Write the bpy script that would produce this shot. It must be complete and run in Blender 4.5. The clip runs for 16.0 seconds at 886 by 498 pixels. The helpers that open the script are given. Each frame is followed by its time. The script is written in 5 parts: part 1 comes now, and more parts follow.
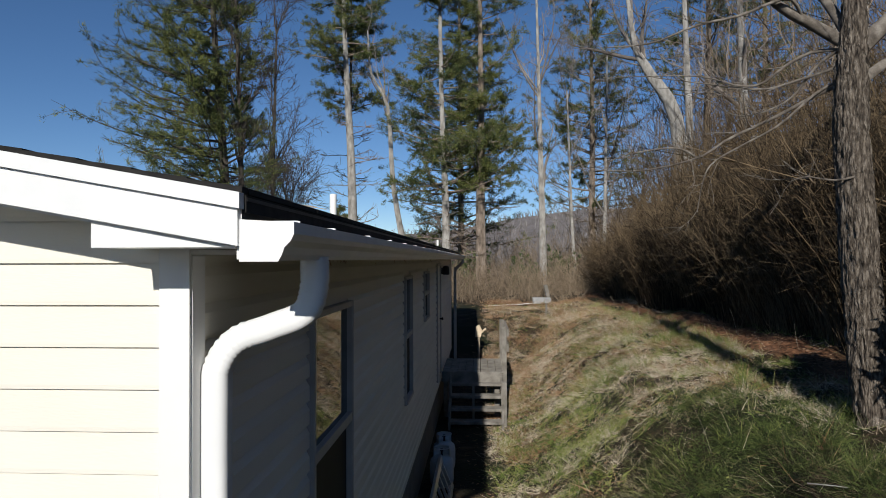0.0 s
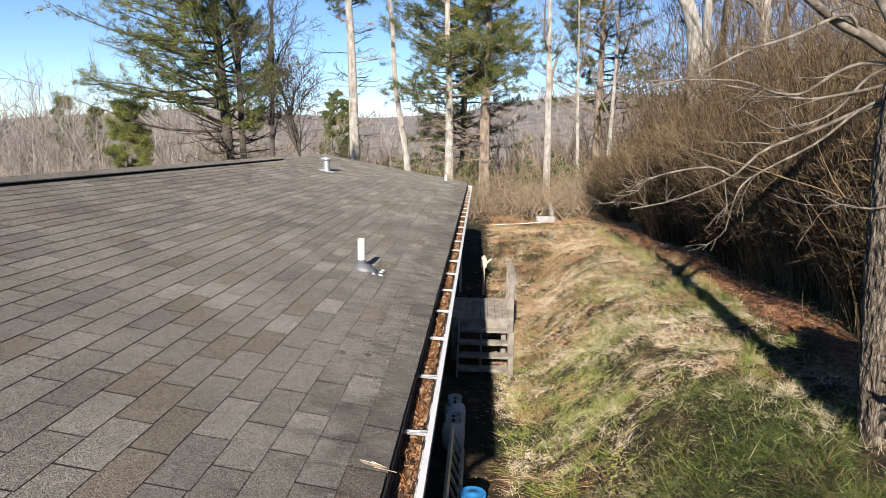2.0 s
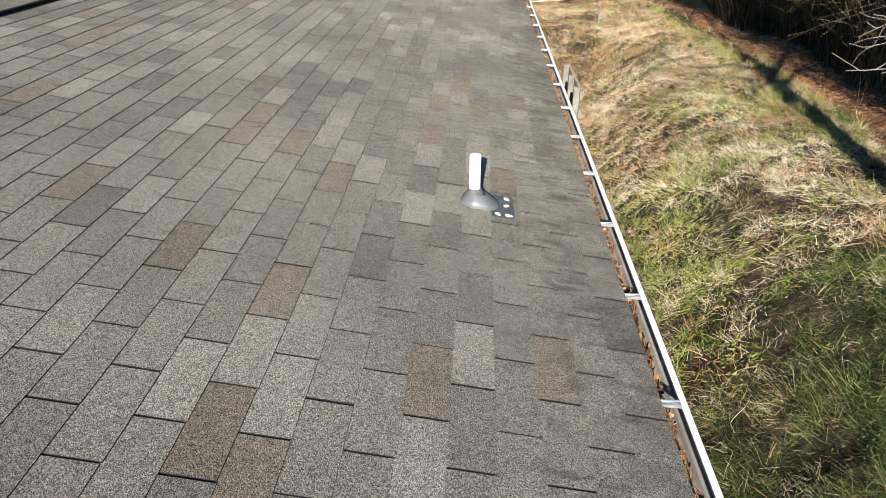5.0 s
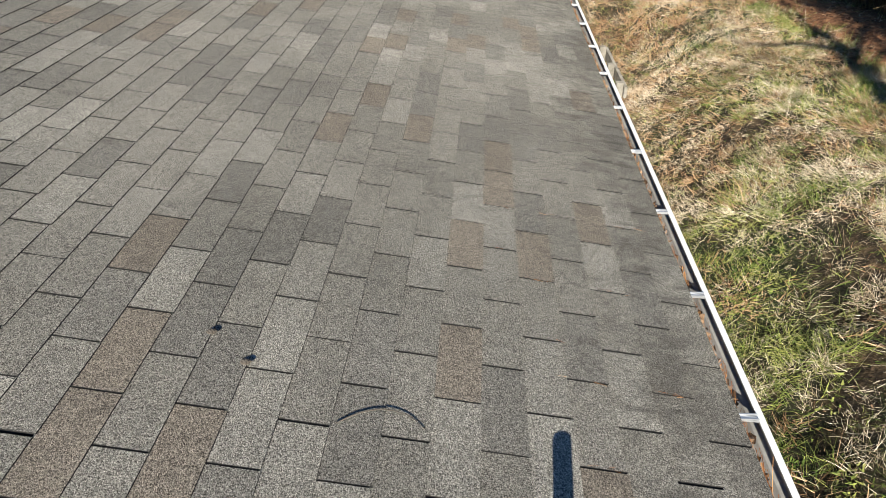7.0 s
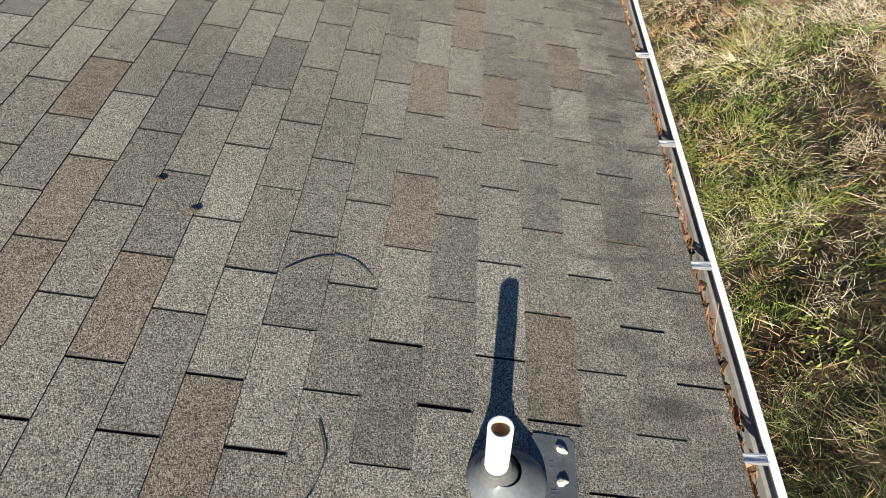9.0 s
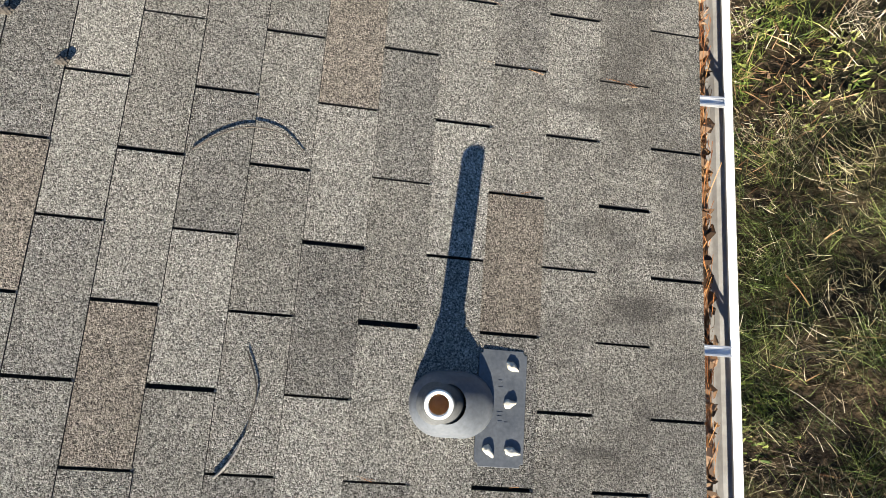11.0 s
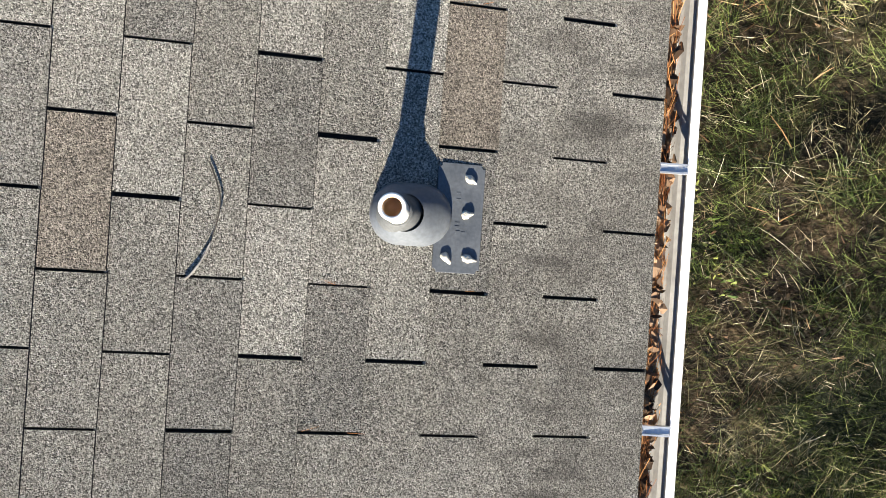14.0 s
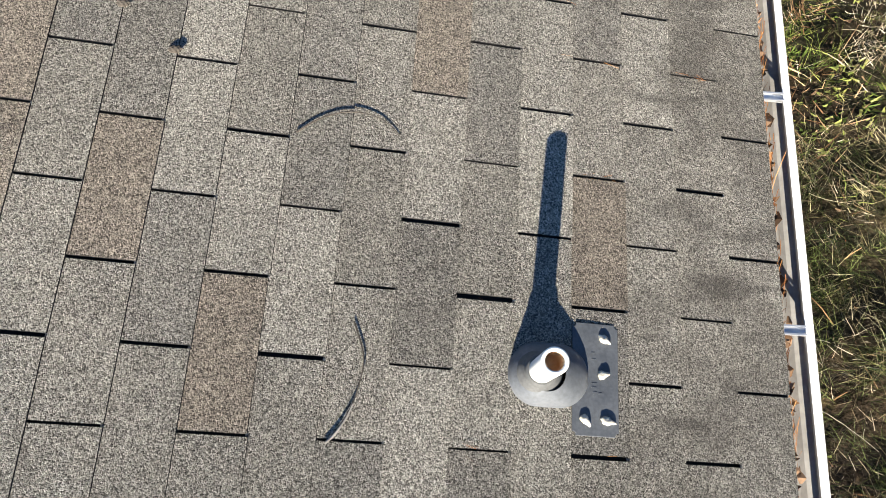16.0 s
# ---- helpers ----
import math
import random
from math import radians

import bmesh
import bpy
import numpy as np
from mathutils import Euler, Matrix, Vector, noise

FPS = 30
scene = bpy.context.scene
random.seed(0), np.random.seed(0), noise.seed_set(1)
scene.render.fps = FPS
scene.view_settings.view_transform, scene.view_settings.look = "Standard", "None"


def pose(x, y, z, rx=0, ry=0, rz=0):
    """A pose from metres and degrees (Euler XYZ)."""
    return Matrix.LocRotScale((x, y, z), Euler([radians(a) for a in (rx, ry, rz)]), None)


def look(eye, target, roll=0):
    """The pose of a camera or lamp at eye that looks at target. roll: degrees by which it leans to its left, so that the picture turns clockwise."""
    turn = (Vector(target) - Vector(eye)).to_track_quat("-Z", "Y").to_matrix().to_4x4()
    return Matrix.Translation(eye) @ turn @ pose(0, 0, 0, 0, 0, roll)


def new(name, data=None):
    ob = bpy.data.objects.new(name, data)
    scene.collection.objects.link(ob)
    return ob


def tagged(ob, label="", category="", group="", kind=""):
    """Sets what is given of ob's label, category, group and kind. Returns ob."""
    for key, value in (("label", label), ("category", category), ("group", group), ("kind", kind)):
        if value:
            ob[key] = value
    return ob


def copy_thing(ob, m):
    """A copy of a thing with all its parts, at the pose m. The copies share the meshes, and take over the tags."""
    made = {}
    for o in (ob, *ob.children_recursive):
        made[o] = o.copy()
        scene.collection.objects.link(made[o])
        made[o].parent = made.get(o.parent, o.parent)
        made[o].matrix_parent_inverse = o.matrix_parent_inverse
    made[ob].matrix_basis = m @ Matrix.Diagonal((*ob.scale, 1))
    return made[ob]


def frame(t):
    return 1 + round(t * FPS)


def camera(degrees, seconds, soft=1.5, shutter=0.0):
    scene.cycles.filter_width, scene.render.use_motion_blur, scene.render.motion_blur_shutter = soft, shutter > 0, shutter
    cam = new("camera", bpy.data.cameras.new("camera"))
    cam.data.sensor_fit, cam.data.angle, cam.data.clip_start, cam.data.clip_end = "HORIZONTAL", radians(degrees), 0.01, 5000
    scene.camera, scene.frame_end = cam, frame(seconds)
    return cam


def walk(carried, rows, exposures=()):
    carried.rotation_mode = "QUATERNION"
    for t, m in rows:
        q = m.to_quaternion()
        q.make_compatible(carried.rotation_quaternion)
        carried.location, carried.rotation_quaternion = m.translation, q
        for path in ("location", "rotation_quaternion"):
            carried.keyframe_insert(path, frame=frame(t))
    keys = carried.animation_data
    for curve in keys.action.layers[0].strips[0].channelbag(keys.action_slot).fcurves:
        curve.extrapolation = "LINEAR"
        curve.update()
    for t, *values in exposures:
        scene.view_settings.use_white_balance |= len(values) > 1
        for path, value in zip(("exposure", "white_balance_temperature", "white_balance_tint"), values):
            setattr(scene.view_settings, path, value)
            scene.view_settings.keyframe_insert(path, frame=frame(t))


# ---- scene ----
cam = camera(68.0, 16.0, 0.9)
PATH = [
    (0, (0.010, -0.033, 3.324), (-0.105, 1.964, 3.355), -0.19),
    (0.5, (0.007, -0.021, 3.812), (-0.099, 1.974, 3.707), 0.03),
    (1, (-0.017, 0.002, 3.866), (-0.124, 1.993, 3.703), 0.04),
    (1.5, (-0.126, 0.064, 4.312), (-0.230, 2.046, 4.063), 0.7),
    (2, (-0.241, 0.102, 4.512), (-0.344, 2.072, 4.188), 0.85),
    (2.5, (-0.352, 0.212, 4.636), (-0.448, 2.165, 4.215), 0.42),
    (3, (-0.476, 0.676, 4.725), (-0.566, 2.609, 4.224), 0.38),
    (3.5, (-0.632, 1.224, 4.821), (-0.720, 3.135, 4.237), 0.35),
    (4, (-0.935, 1.683, 4.832), (-1.009, 3.560, 4.145), -0.1),
    (4.2, (-1.015, 1.798, 4.828), (-1.097, 3.651, 4.078), 0.0),
    (6.3, (-1.138, 3.162, 4.959), (-1.23098, 4.79212, 3.80473), -0.06),
    (6.5, (-1.195, 3.490, 4.983), (-1.28236, 5.12100, 3.82900), 0.06),
    (7, (-1.271, 4.133, 4.953), (-1.37648, 5.78378, 3.82868), -0.68),
    (7.5, (-1.288, 4.288, 4.928), (-1.40133, 5.94396, 3.81140), -0.94),
    (8, (-1.251, 4.224, 4.923), (-1.36363, 5.87699, 3.80330), -0.86),
    (8.5, (-1.217, 4.171, 4.918), (-1.31943, 5.70192, 3.63444), -0.92),
    (9, (-1.139, 4.167, 4.917), (-1.23186, 5.52607, 3.45213), -0.80),
    (9.2, (-1.106, 4.170, 4.914), (-1.19559, 5.46959, 3.39612), -0.76),
    (11.3, (-1.06660, 4.83139, 4.93851), (-1.08274, 5.11377, 2.95861), 0.74),
    (11.5, (-1.05946, 4.84372, 4.93911), (-1.07029, 5.03319, 2.94814), 0.72),
    (12, (-1.04152, 4.81427, 4.94684), (-1.03758, 4.83047, 2.94691), 17.58),
    (12.5, (-1.02115, 4.81215, 4.94524), (-1.02163, 4.75285, 2.94612), -175.20),
    (13, (-1.00210, 4.77269, 4.94640), (-1.00053, 4.70957, 2.94740), -177.04),
    (13.5, (-0.98545, 4.74512, 4.95149), (-0.98555, 4.68625, 2.95236), -175.52),
    (14, (-0.99454, 4.68445, 4.95504), (-0.97420, 4.68876, 2.95515), 81.98),
    (14.5, (-1.01315, 4.71466, 4.95975), (-1.00951, 4.66667, 2.96033), 179.96),
    (15, (-1.08803, 4.70585, 4.96442), (-1.08822, 4.68995, 2.96448), -175.04),
    (15.5, (-1.16936, 4.68238, 4.96434), (-1.17936, 4.91973, 2.97850), 1.68),
    (16, (-1.27361, 4.60468, 4.95229), (-1.29055, 5.17320, 3.03487), 1.86),
]
EXPOSURES = [(0, -0.24, 6550, 9), (0.5, -0.27, 6550, 9), (1.0, 0.18, 6900, 11), (1.5, 0.52, 7150, 14), (2.0, 0.88, 7250, 13), (2.5, 0.96, 7250, 11), (3.5, 1.13, 7200, 9), (7, 1.17, 7150, 6), (8.5, 1.12, 7300, 6), (12, 1.81, 7400, 7), (14.5, 1.85, 7400, 7), (16, 1.68, 7450, 8)]
walk(cam, [(t, look(eye, target, roll)) for t, eye, target, roll in PATH], EXPOSURES)

# ---- light ----
SUN = Vector((0.038, 0.55, -0.235)).normalized()
world = bpy.data.worlds.new("world")
scene.world = world
world.use_nodes = True
wn = world.node_tree
sky = wn.nodes.new("ShaderNodeTexSky")
sky.sky_type = "NISHITA"
sky.sun_disc = False
sky.sun_elevation = math.asin(-SUN.z)
sky.sun_rotation = math.atan2(-SUN.x, -SUN.y)
sky.air_density, sky.dust_density, sky.ozone_density = 0.65, 0.0, 2.2
tint = wn.nodes.new("ShaderNodeHueSaturation")
tint.inputs["Saturation"].default_value = 1.14
wn.links.new(sky.outputs[0], tint.inputs["Color"])
blue = wn.nodes.new("ShaderNodeMix")
blue.data_type, blue.blend_type = "RGBA", "MULTIPLY"
blue.inputs[0].default_value = 1.0
blue.inputs[7].default_value = (0.96, 0.985, 1.05, 1)
wn.links.new(tint.outputs[0], blue.inputs[6])
wn.links.new(blue.outputs[2], wn.nodes["Background"].inputs[0])
wn.nodes["Background"].inputs[1].default_value = 0.095
sun = new("sun", bpy.data.lights.new("sun", "SUN"))
sun.data.energy, sun.data.angle, sun.data.color = 5.0, radians(0.65), (1.0, 0.968, 0.915)
sun.matrix_world = look((0, 0, 30), Vector((0, 0, 30)) + SUN)

# ---- materials ----
MATS = {}


def material(name, colors, scale=8.0, rough=0.8, metal=0.0, bump=0.0, bump_scale=60.0, fine=0.0, fine_scale=300.0,
             vary="", vary_amount=0.0, stretch=(1, 1, 1), detail=6.0, distance=0.01, specular=0.3):
    """A surface with two scales of colour change, fine relief and, if wanted, a tone of its own for each piece."""
    m = bpy.data.materials.new(name)
    m.use_nodes = True
    t = m.node_tree
    n, l = t.nodes, t.links
    bsdf = n["Principled BSDF"]
    bsdf.inputs["Roughness"].default_value = rough
    bsdf.inputs["Metallic"].default_value = metal
    bsdf.inputs["Diffuse Roughness"].default_value = 0.4 if rough > 0.8 else 0.0
    bsdf.inputs["Specular IOR Level"].default_value = specular
    geo = n.new("ShaderNodeNewGeometry")
    mp = n.new("ShaderNodeMapping")
    mp.inputs["Scale"].default_value = stretch
    l.new(geo.outputs["Position"], mp.inputs[0])
    no = n.new("ShaderNodeTexNoise")
    no.inputs["Scale"].default_value, no.inputs["Detail"].default_value = scale, detail
    l.new(mp.outputs[0], no.inputs["Vector"])
    ramp = n.new("ShaderNodeValToRGB")
    while len(ramp.color_ramp.elements) < len(colors):
        ramp.color_ramp.elements.new(0.5)
    for k, c in enumerate(colors):
        e = ramp.color_ramp.elements[k]
        e.position = 0.3 + 0.4 * k / max(1, len(colors) - 1)
        e.color = (*c, 1)
    fac = no.outputs[0]
    if vary:
        if vary == "object":
            rnd = n.new("ShaderNodeObjectInfo").outputs["Random"]
        else:
            rnd = geo.outputs["Random Per Island"]
        mix = n.new("ShaderNodeMath")
        mix.operation = "MULTIPLY_ADD"
        sub = n.new("ShaderNodeMath")
        sub.operation = "SUBTRACT"
        sub.inputs[1].default_value = 0.5
        l.new(rnd, sub.inputs[0])
        l.new(sub.outputs[0], mix.inputs[0])
        mix.inputs[1].default_value = vary_amount
        l.new(fac, mix.inputs[2])
        fac = mix.outputs[0]
    l.new(fac, ramp.inputs[0])
    col = ramp.outputs[0]
    if fine:
        f = n.new("ShaderNodeTexNoise")
        f.inputs["Scale"].default_value, f.inputs["Detail"].default_value = fine_scale, 3.0
        l.new(mp.outputs[0], f.inputs["Vector"])
        mr = n.new("ShaderNodeMapRange")
        mr.inputs[1].default_value, mr.inputs[2].default_value = 0.3, 0.7
        mr.inputs[3].default_value, mr.inputs[4].default_value = 1.0 - fine, 1.0 + fine
        l.new(f.outputs[0], mr.inputs[0])
        hv = n.new("ShaderNodeVectorMath")
        hv.operation = "SCALE"
        l.new(col, hv.inputs[0])
        l.new(mr.outputs[0], hv.inputs[3])
        col = hv.outputs[0]
    l.new(col, bsdf.inputs["Base Color"])
    if bump:
        b = n.new("ShaderNodeBump")
        b.inputs["Strength"].default_value, b.inputs["Distance"].default_value = bump, distance
        bt = n.new("ShaderNodeTexNoise")
        bt.inputs["Scale"].default_value, bt.inputs["Detail"].default_value = bump_scale, 5.0
        l.new(mp.outputs[0], bt.inputs["Vector"])
        l.new(bt.outputs[0], b.inputs["Height"])
        l.new(b.outputs[0], bsdf.inputs["Normal"])
    MATS[name] = m
    return m


def glass_material(name, tint, rough=0.02):
    m = bpy.data.materials.new(name)
    m.use_nodes = True
    b = m.node_tree.nodes["Principled BSDF"]
    b.inputs["Base Color"].default_value = (*tint, 1)
    b.inputs["Roughness"].default_value = rough
    b.inputs["Specular IOR Level"].default_value = 1.0
    b.inputs["IOR"].default_value = 1.9
    MATS[name] = m
    return m



def shingle_material(name, tone, per):
    """Mineral granules on asphalt: one blend of granules, salt-and-pepper grain, soft weathering and algae stains."""
    m = bpy.data.materials.new(name)
    m.use_nodes = True
    t = m.node_tree
    n, l = t.nodes, t.links
    bsdf = n["Principled BSDF"]
    bsdf.inputs["Roughness"].default_value = 0.95
    bsdf.inputs["Diffuse Roughness"].default_value = 0.55
    bsdf.inputs["Specular IOR Level"].default_value = 0.12
    geo = n.new("ShaderNodeNewGeometry")
    rnd = n.new("ShaderNodeObjectInfo").outputs["Random"] if per == "object" else geo.outputs["Random Per Island"]
    ramp = n.new("ShaderNodeValToRGB")
    ramp.color_ramp.elements[0].color = (*(c * 0.91 for c in tone), 1)
    ramp.color_ramp.elements[1].color = (*(c * 1.09 for c in tone), 1)
    l.new(rnd, ramp.inputs[0])

    def noise(scale, lo, hi, a, b, det=2.0):
        no = n.new("ShaderNodeTexNoise")
        no.inputs["Scale"].default_value, no.inputs["Detail"].default_value = scale, det
        l.new(geo.outputs["Position"], no.inputs["Vector"])
        mr = n.new("ShaderNodeMapRange")
        for k, v in zip((1, 2, 3, 4), (lo, hi, a, b)):
            mr.inputs[k].default_value = v
        l.new(no.outputs[0], mr.inputs[0])
        return no.outputs[0], mr.outputs[0]

    def times(a, b):
        mu = n.new("ShaderNodeVectorMath")
        mu.operation = "SCALE"
        l.new(a, mu.inputs[0])
        l.new(b, mu.inputs[3])
        return mu.outputs[0]

    cells = n.new("ShaderNodeTexVoronoi")
    cells.inputs["Scale"].default_value = 440
    l.new(geo.outputs["Position"], cells.inputs["Vector"])
    one = n.new("ShaderNodeSeparateColor")
    l.new(cells.outputs["Color"], one.inputs[0])
    gr = n.new("ShaderNodeMapRange")
    for k, v in zip((1, 2, 3, 4), (0.0, 1.0, 0.22, 1.83)):
        gr.inputs[k].default_value = v
    l.new(one.outputs[0], gr.inputs[0])
    col = times(ramp.outputs[0], gr.outputs[0])
    col = times(col, noise(240, 0.35, 0.65, 0.6, 1.4, 2.0)[1])
    grain = cells.outputs["Distance"]
    col = times(col, noise(38, 0.3, 0.7, 0.90, 1.10, 4.0)[1])
    col = times(col, noise(1.3, 0.3, 0.7, 0.84, 1.16, 5.0)[1])
    # dark algae where leaves lie longest, along the gutter
    sep = n.new("ShaderNodeSeparateXYZ")
    l.new(geo.outputs["Position"], sep.inputs[0])
    near = n.new("ShaderNodeMapRange")
    for k, v in zip((1, 2, 3, 4), (-1.05, -0.55, -0.12, 0.16)):
        near.inputs[k].default_value = v
    l.new(sep.outputs[0], near.inputs[0])
    big = noise(9.0, 0, 1, 0, 1, 8.0)[0]
    add = n.new("ShaderNodeMath")
    l.new(big, add.inputs[0])
    l.new(near.outputs[0], add.inputs[1])
    cut = n.new("ShaderNodeMapRange")
    for k, v in zip((1, 2, 3, 4), (0.48, 0.72, 0.0, 0.42)):
        cut.inputs[k].default_value = v
    l.new(add.outputs[0], cut.inputs[0])
    mix = n.new("ShaderNodeMix")
    mix.data_type = "RGBA"
    l.new(cut.outputs[0], mix.inputs[0])
    l.new(col, mix.inputs[6])
    mix.inputs[7].default_value = (0.055, 0.048, 0.042, 1)
    # soft dark smudges drawn down the slope, close to the gutter
    pull = n.new("ShaderNodeVectorMath")
    pull.operation = "MULTIPLY"
    pull.inputs[1].default_value = (5.0, 17.0, 5.0)
    l.new(geo.outputs["Position"], pull.inputs[0])
    smear = n.new("ShaderNodeTexNoise")
    smear.inputs["Scale"].default_value, smear.inputs["Detail"].default_value = 1.0, 6.0
    l.new(pull.outputs[0], smear.inputs["Vector"])
    band = n.new("ShaderNodeMapRange")
    for k, v in zip((1, 2, 3, 4), (-1.2, -0.7, -0.2, 0.0)):
        band.inputs[k].default_value = v
    l.new(sep.outputs[0], band.inputs[0])
    both = n.new("ShaderNodeMath")
    l.new(smear.outputs[0], both.inputs[0])
    l.new(band.outputs[0], both.inputs[1])
    dirt = n.new("ShaderNodeMapRange")
    for k, v in zip((1, 2, 3, 4), (0.55, 0.68, 0.0, 0.5)):
        dirt.inputs[k].default_value = v
    l.new(both.outputs[0], dirt.inputs[0])
    last = n.new("ShaderNodeMix")
    last.data_type = "RGBA"
    l.new(dirt.outputs[0], last.inputs[0])
    l.new(mix.outputs[2], last.inputs[6])
    last.inputs[7].default_value = (0.045, 0.041, 0.037, 1)
    l.new(last.outputs[2], bsdf.inputs["Base Color"])
    b = n.new("ShaderNodeBump")
    b.invert = True
    b.inputs["Strength"].default_value, b.inputs["Distance"].default_value = 0.8, 0.004
    l.new(grain, b.inputs["Height"])
    l.new(b.outputs[0], bsdf.inputs["Normal"])
    MATS[name] = m
    return m


SHINGLE_TONES = {"grey": (0.174, 0.164, 0.144), "light": (0.208, 0.197, 0.174), "dark": (0.147, 0.139, 0.124), "brown": (0.160, 0.139, 0.115)}
shingle_mats = {k: shingle_material("asphalt_shingle_" + k, c, "object") for k, c in SHINGLE_TONES.items()}
shingle_field_mats = {k: shingle_material("asphalt_shingle_field_" + k, c, "island") for k, c in SHINGLE_TONES.items()}
felt_mat = material("roof_felt", ((0.012, 0.012, 0.012), (0.03, 0.028, 0.026)), 20, 0.95)
vinyl_mat = material("cream_vinyl", ((0.77, 0.725, 0.63), (0.82, 0.78, 0.69)), 1.2, 0.55, bump=0.08, bump_scale=40, stretch=(1, 1, 4))
trim_mat = material("white_trim", ((0.78, 0.77, 0.74), (0.84, 0.83, 0.80)), 3, 0.45, bump=0.04, bump_scale=30)
alu_mat = material("white_aluminium", ((0.76, 0.76, 0.75), (0.84, 0.84, 0.82)), 5, 0.4, bump=0.03, bump_scale=40)
# gutter back: grime, and the shingle overhang's shadow put into the colour
gutter_inner_mat = material("shaded_grimy_aluminium", ((0.025, 0.024, 0.022), (0.11, 0.105, 0.098)), 9, 0.7)
dull_alu_mat = material("grey_aluminium", ((0.26, 0.25, 0.24), (0.42, 0.41, 0.40)), 7, 0.6, fine=0.1, fine_scale=80)
galv_mat = material("galvanised_steel", ((0.45, 0.47, 0.5), (0.62, 0.63, 0.65)), 30, 0.4, 0.7)
pvc_mat = material("white_pvc", ((0.80, 0.78, 0.72), (0.86, 0.85, 0.81)), 12, 0.4)
rust_mat = material("rusty_inside", ((0.52, 0.30, 0.14), (0.80, 0.60, 0.40)), 26, 0.8)
boot_mat = material("grey_rubber", ((0.085, 0.093, 0.105), (0.142, 0.152, 0.166)), 14, 0.40, fine=0.12, fine_scale=120)
plate_mat = material("flashing_plastic", ((0.055, 0.062, 0.072), (0.10, 0.108, 0.12)), 14, 0.36, fine=0.15, fine_scale=140)
collar_mat = material("dull_grey_rubber", ((0.07, 0.072, 0.073), (0.115, 0.117, 0.118)), 22, 0.6, fine=0.15, fine_scale=150)
sealant_mat = material("sealant", ((0.42, 0.385, 0.315), (0.60, 0.565, 0.485)), 60, 0.6, bump=0.3, bump_scale=120)
skirt_mat = material("skirting", ((0.16, 0.145, 0.125), (0.24, 0.22, 0.19)), 4, 0.7)
dark_mat = material("window_screen", ((0.012, 0.012, 0.013), (0.02, 0.02, 0.02)), 200, 0.7)
frame_mat = material("window_frame_paint", ((0.40, 0.38, 0.35), (0.50, 0.475, 0.44)), 8, 0.5)
glass_mat = glass_material("window_glass", (0.02, 0.022, 0.022))
wood_mat = material("weathered_wood", ((0.12, 0.108, 0.092), (0.20, 0.183, 0.158), (0.27, 0.25, 0.22)), 6, 0.85, bump=0.35, bump_scale=30, stretch=(1, 1, 1), vary="island", vary_amount=0.3, fine=0.2, fine_scale=90)
fresh_wood_mat = material("fresh_wood", ((0.58, 0.45, 0.31), (0.70, 0.58, 0.43)), 12, 0.75, fine=0.15, fine_scale=80)
old_post_mat = material("pale_post_wood", ((0.34, 0.27, 0.19), (0.48, 0.40, 0.30)), 14, 0.8, fine=0.15, fine_scale=80)
bark_mat = material("furrowed_bark", ((0.020, 0.015, 0.011), (0.120, 0.097, 0.076), (0.28, 0.240, 0.195)), 13, 0.95, bump=1.0, bump_scale=18, stretch=(3.4, 3.4, 0.75), distance=0.06, fine=0.3, fine_scale=60)
limb_mat = material("limb_bark", ((0.075, 0.062, 0.050), (0.15, 0.128, 0.106), (0.27, 0.24, 0.205)), 9, 0.9, bump=0.5, bump_scale=40, distance=0.01, fine=0.2, fine_scale=90)
leaf_mat = material("undergrowth_leaves", ((0.02, 0.04, 0.012), (0.05, 0.08, 0.02), (0.10, 0.13, 0.04)), 1.0, 0.6, vary="island", vary_amount=0.6)
pale_bark_mat = material("pale_bark", ((0.20, 0.185, 0.165), (0.33, 0.312, 0.285), (0.46, 0.44, 0.41)), 3, 0.9, bump=0.6, bump_scale=9, stretch=(2, 2, 0.8), distance=0.05)
pine_bark_mat = material("pine_bark", ((0.11, 0.085, 0.065), (0.24, 0.19, 0.15), (0.34, 0.28, 0.23)), 3, 0.95, bump=0.8, bump_scale=8, stretch=(2, 2, 0.7), distance=0.06)
dark_bark_mat = material("dark_bark", ((0.045, 0.038, 0.033), (0.10, 0.085, 0.07)), 3, 0.95, bump=0.5, bump_scale=10)
twig_mat = material("brush_twigs", ((0.030, 0.020, 0.011), (0.085, 0.058, 0.032), (0.20, 0.145, 0.085)), 0.5, 0.9, vary="island", vary_amount=0.5)
grey_twig_mat = material("grey_twigs", ((0.13, 0.11, 0.096), (0.21, 0.185, 0.163), (0.32, 0.285, 0.255)), 0.3, 0.9, vary="island", vary_amount=0.5)
far_twig_mat = material("far_twigs", ((0.15, 0.132, 0.125), (0.21, 0.19, 0.18), (0.28, 0.26, 0.25)), 0.1, 0.9, vary="island", vary_amount=0.4)
brush_mat = material("brown_brush", ((0.11, 0.080, 0.055), (0.19, 0.145, 0.103), (0.30, 0.235, 0.17)), 0.4, 0.9, vary="island", vary_amount=0.5)
tan_twig_mat = material("tan_stalks", ((0.11, 0.080, 0.052), (0.20, 0.148, 0.098), (0.33, 0.258, 0.18)), 0.6, 0.9, vary="island", vary_amount=0.5)
needle_mat = material("pine_needles", ((0.028, 0.046, 0.016), (0.080, 0.104, 0.030), (0.19, 0.195, 0.052)), 0.5, 0.6, vary="island", vary_amount=0.5)
needle_light_mat = material("sunny_needles", ((0.07, 0.10, 0.025), (0.13, 0.155, 0.04), (0.20, 0.20, 0.055)), 0.5, 0.6, vary="island", vary_amount=0.5)
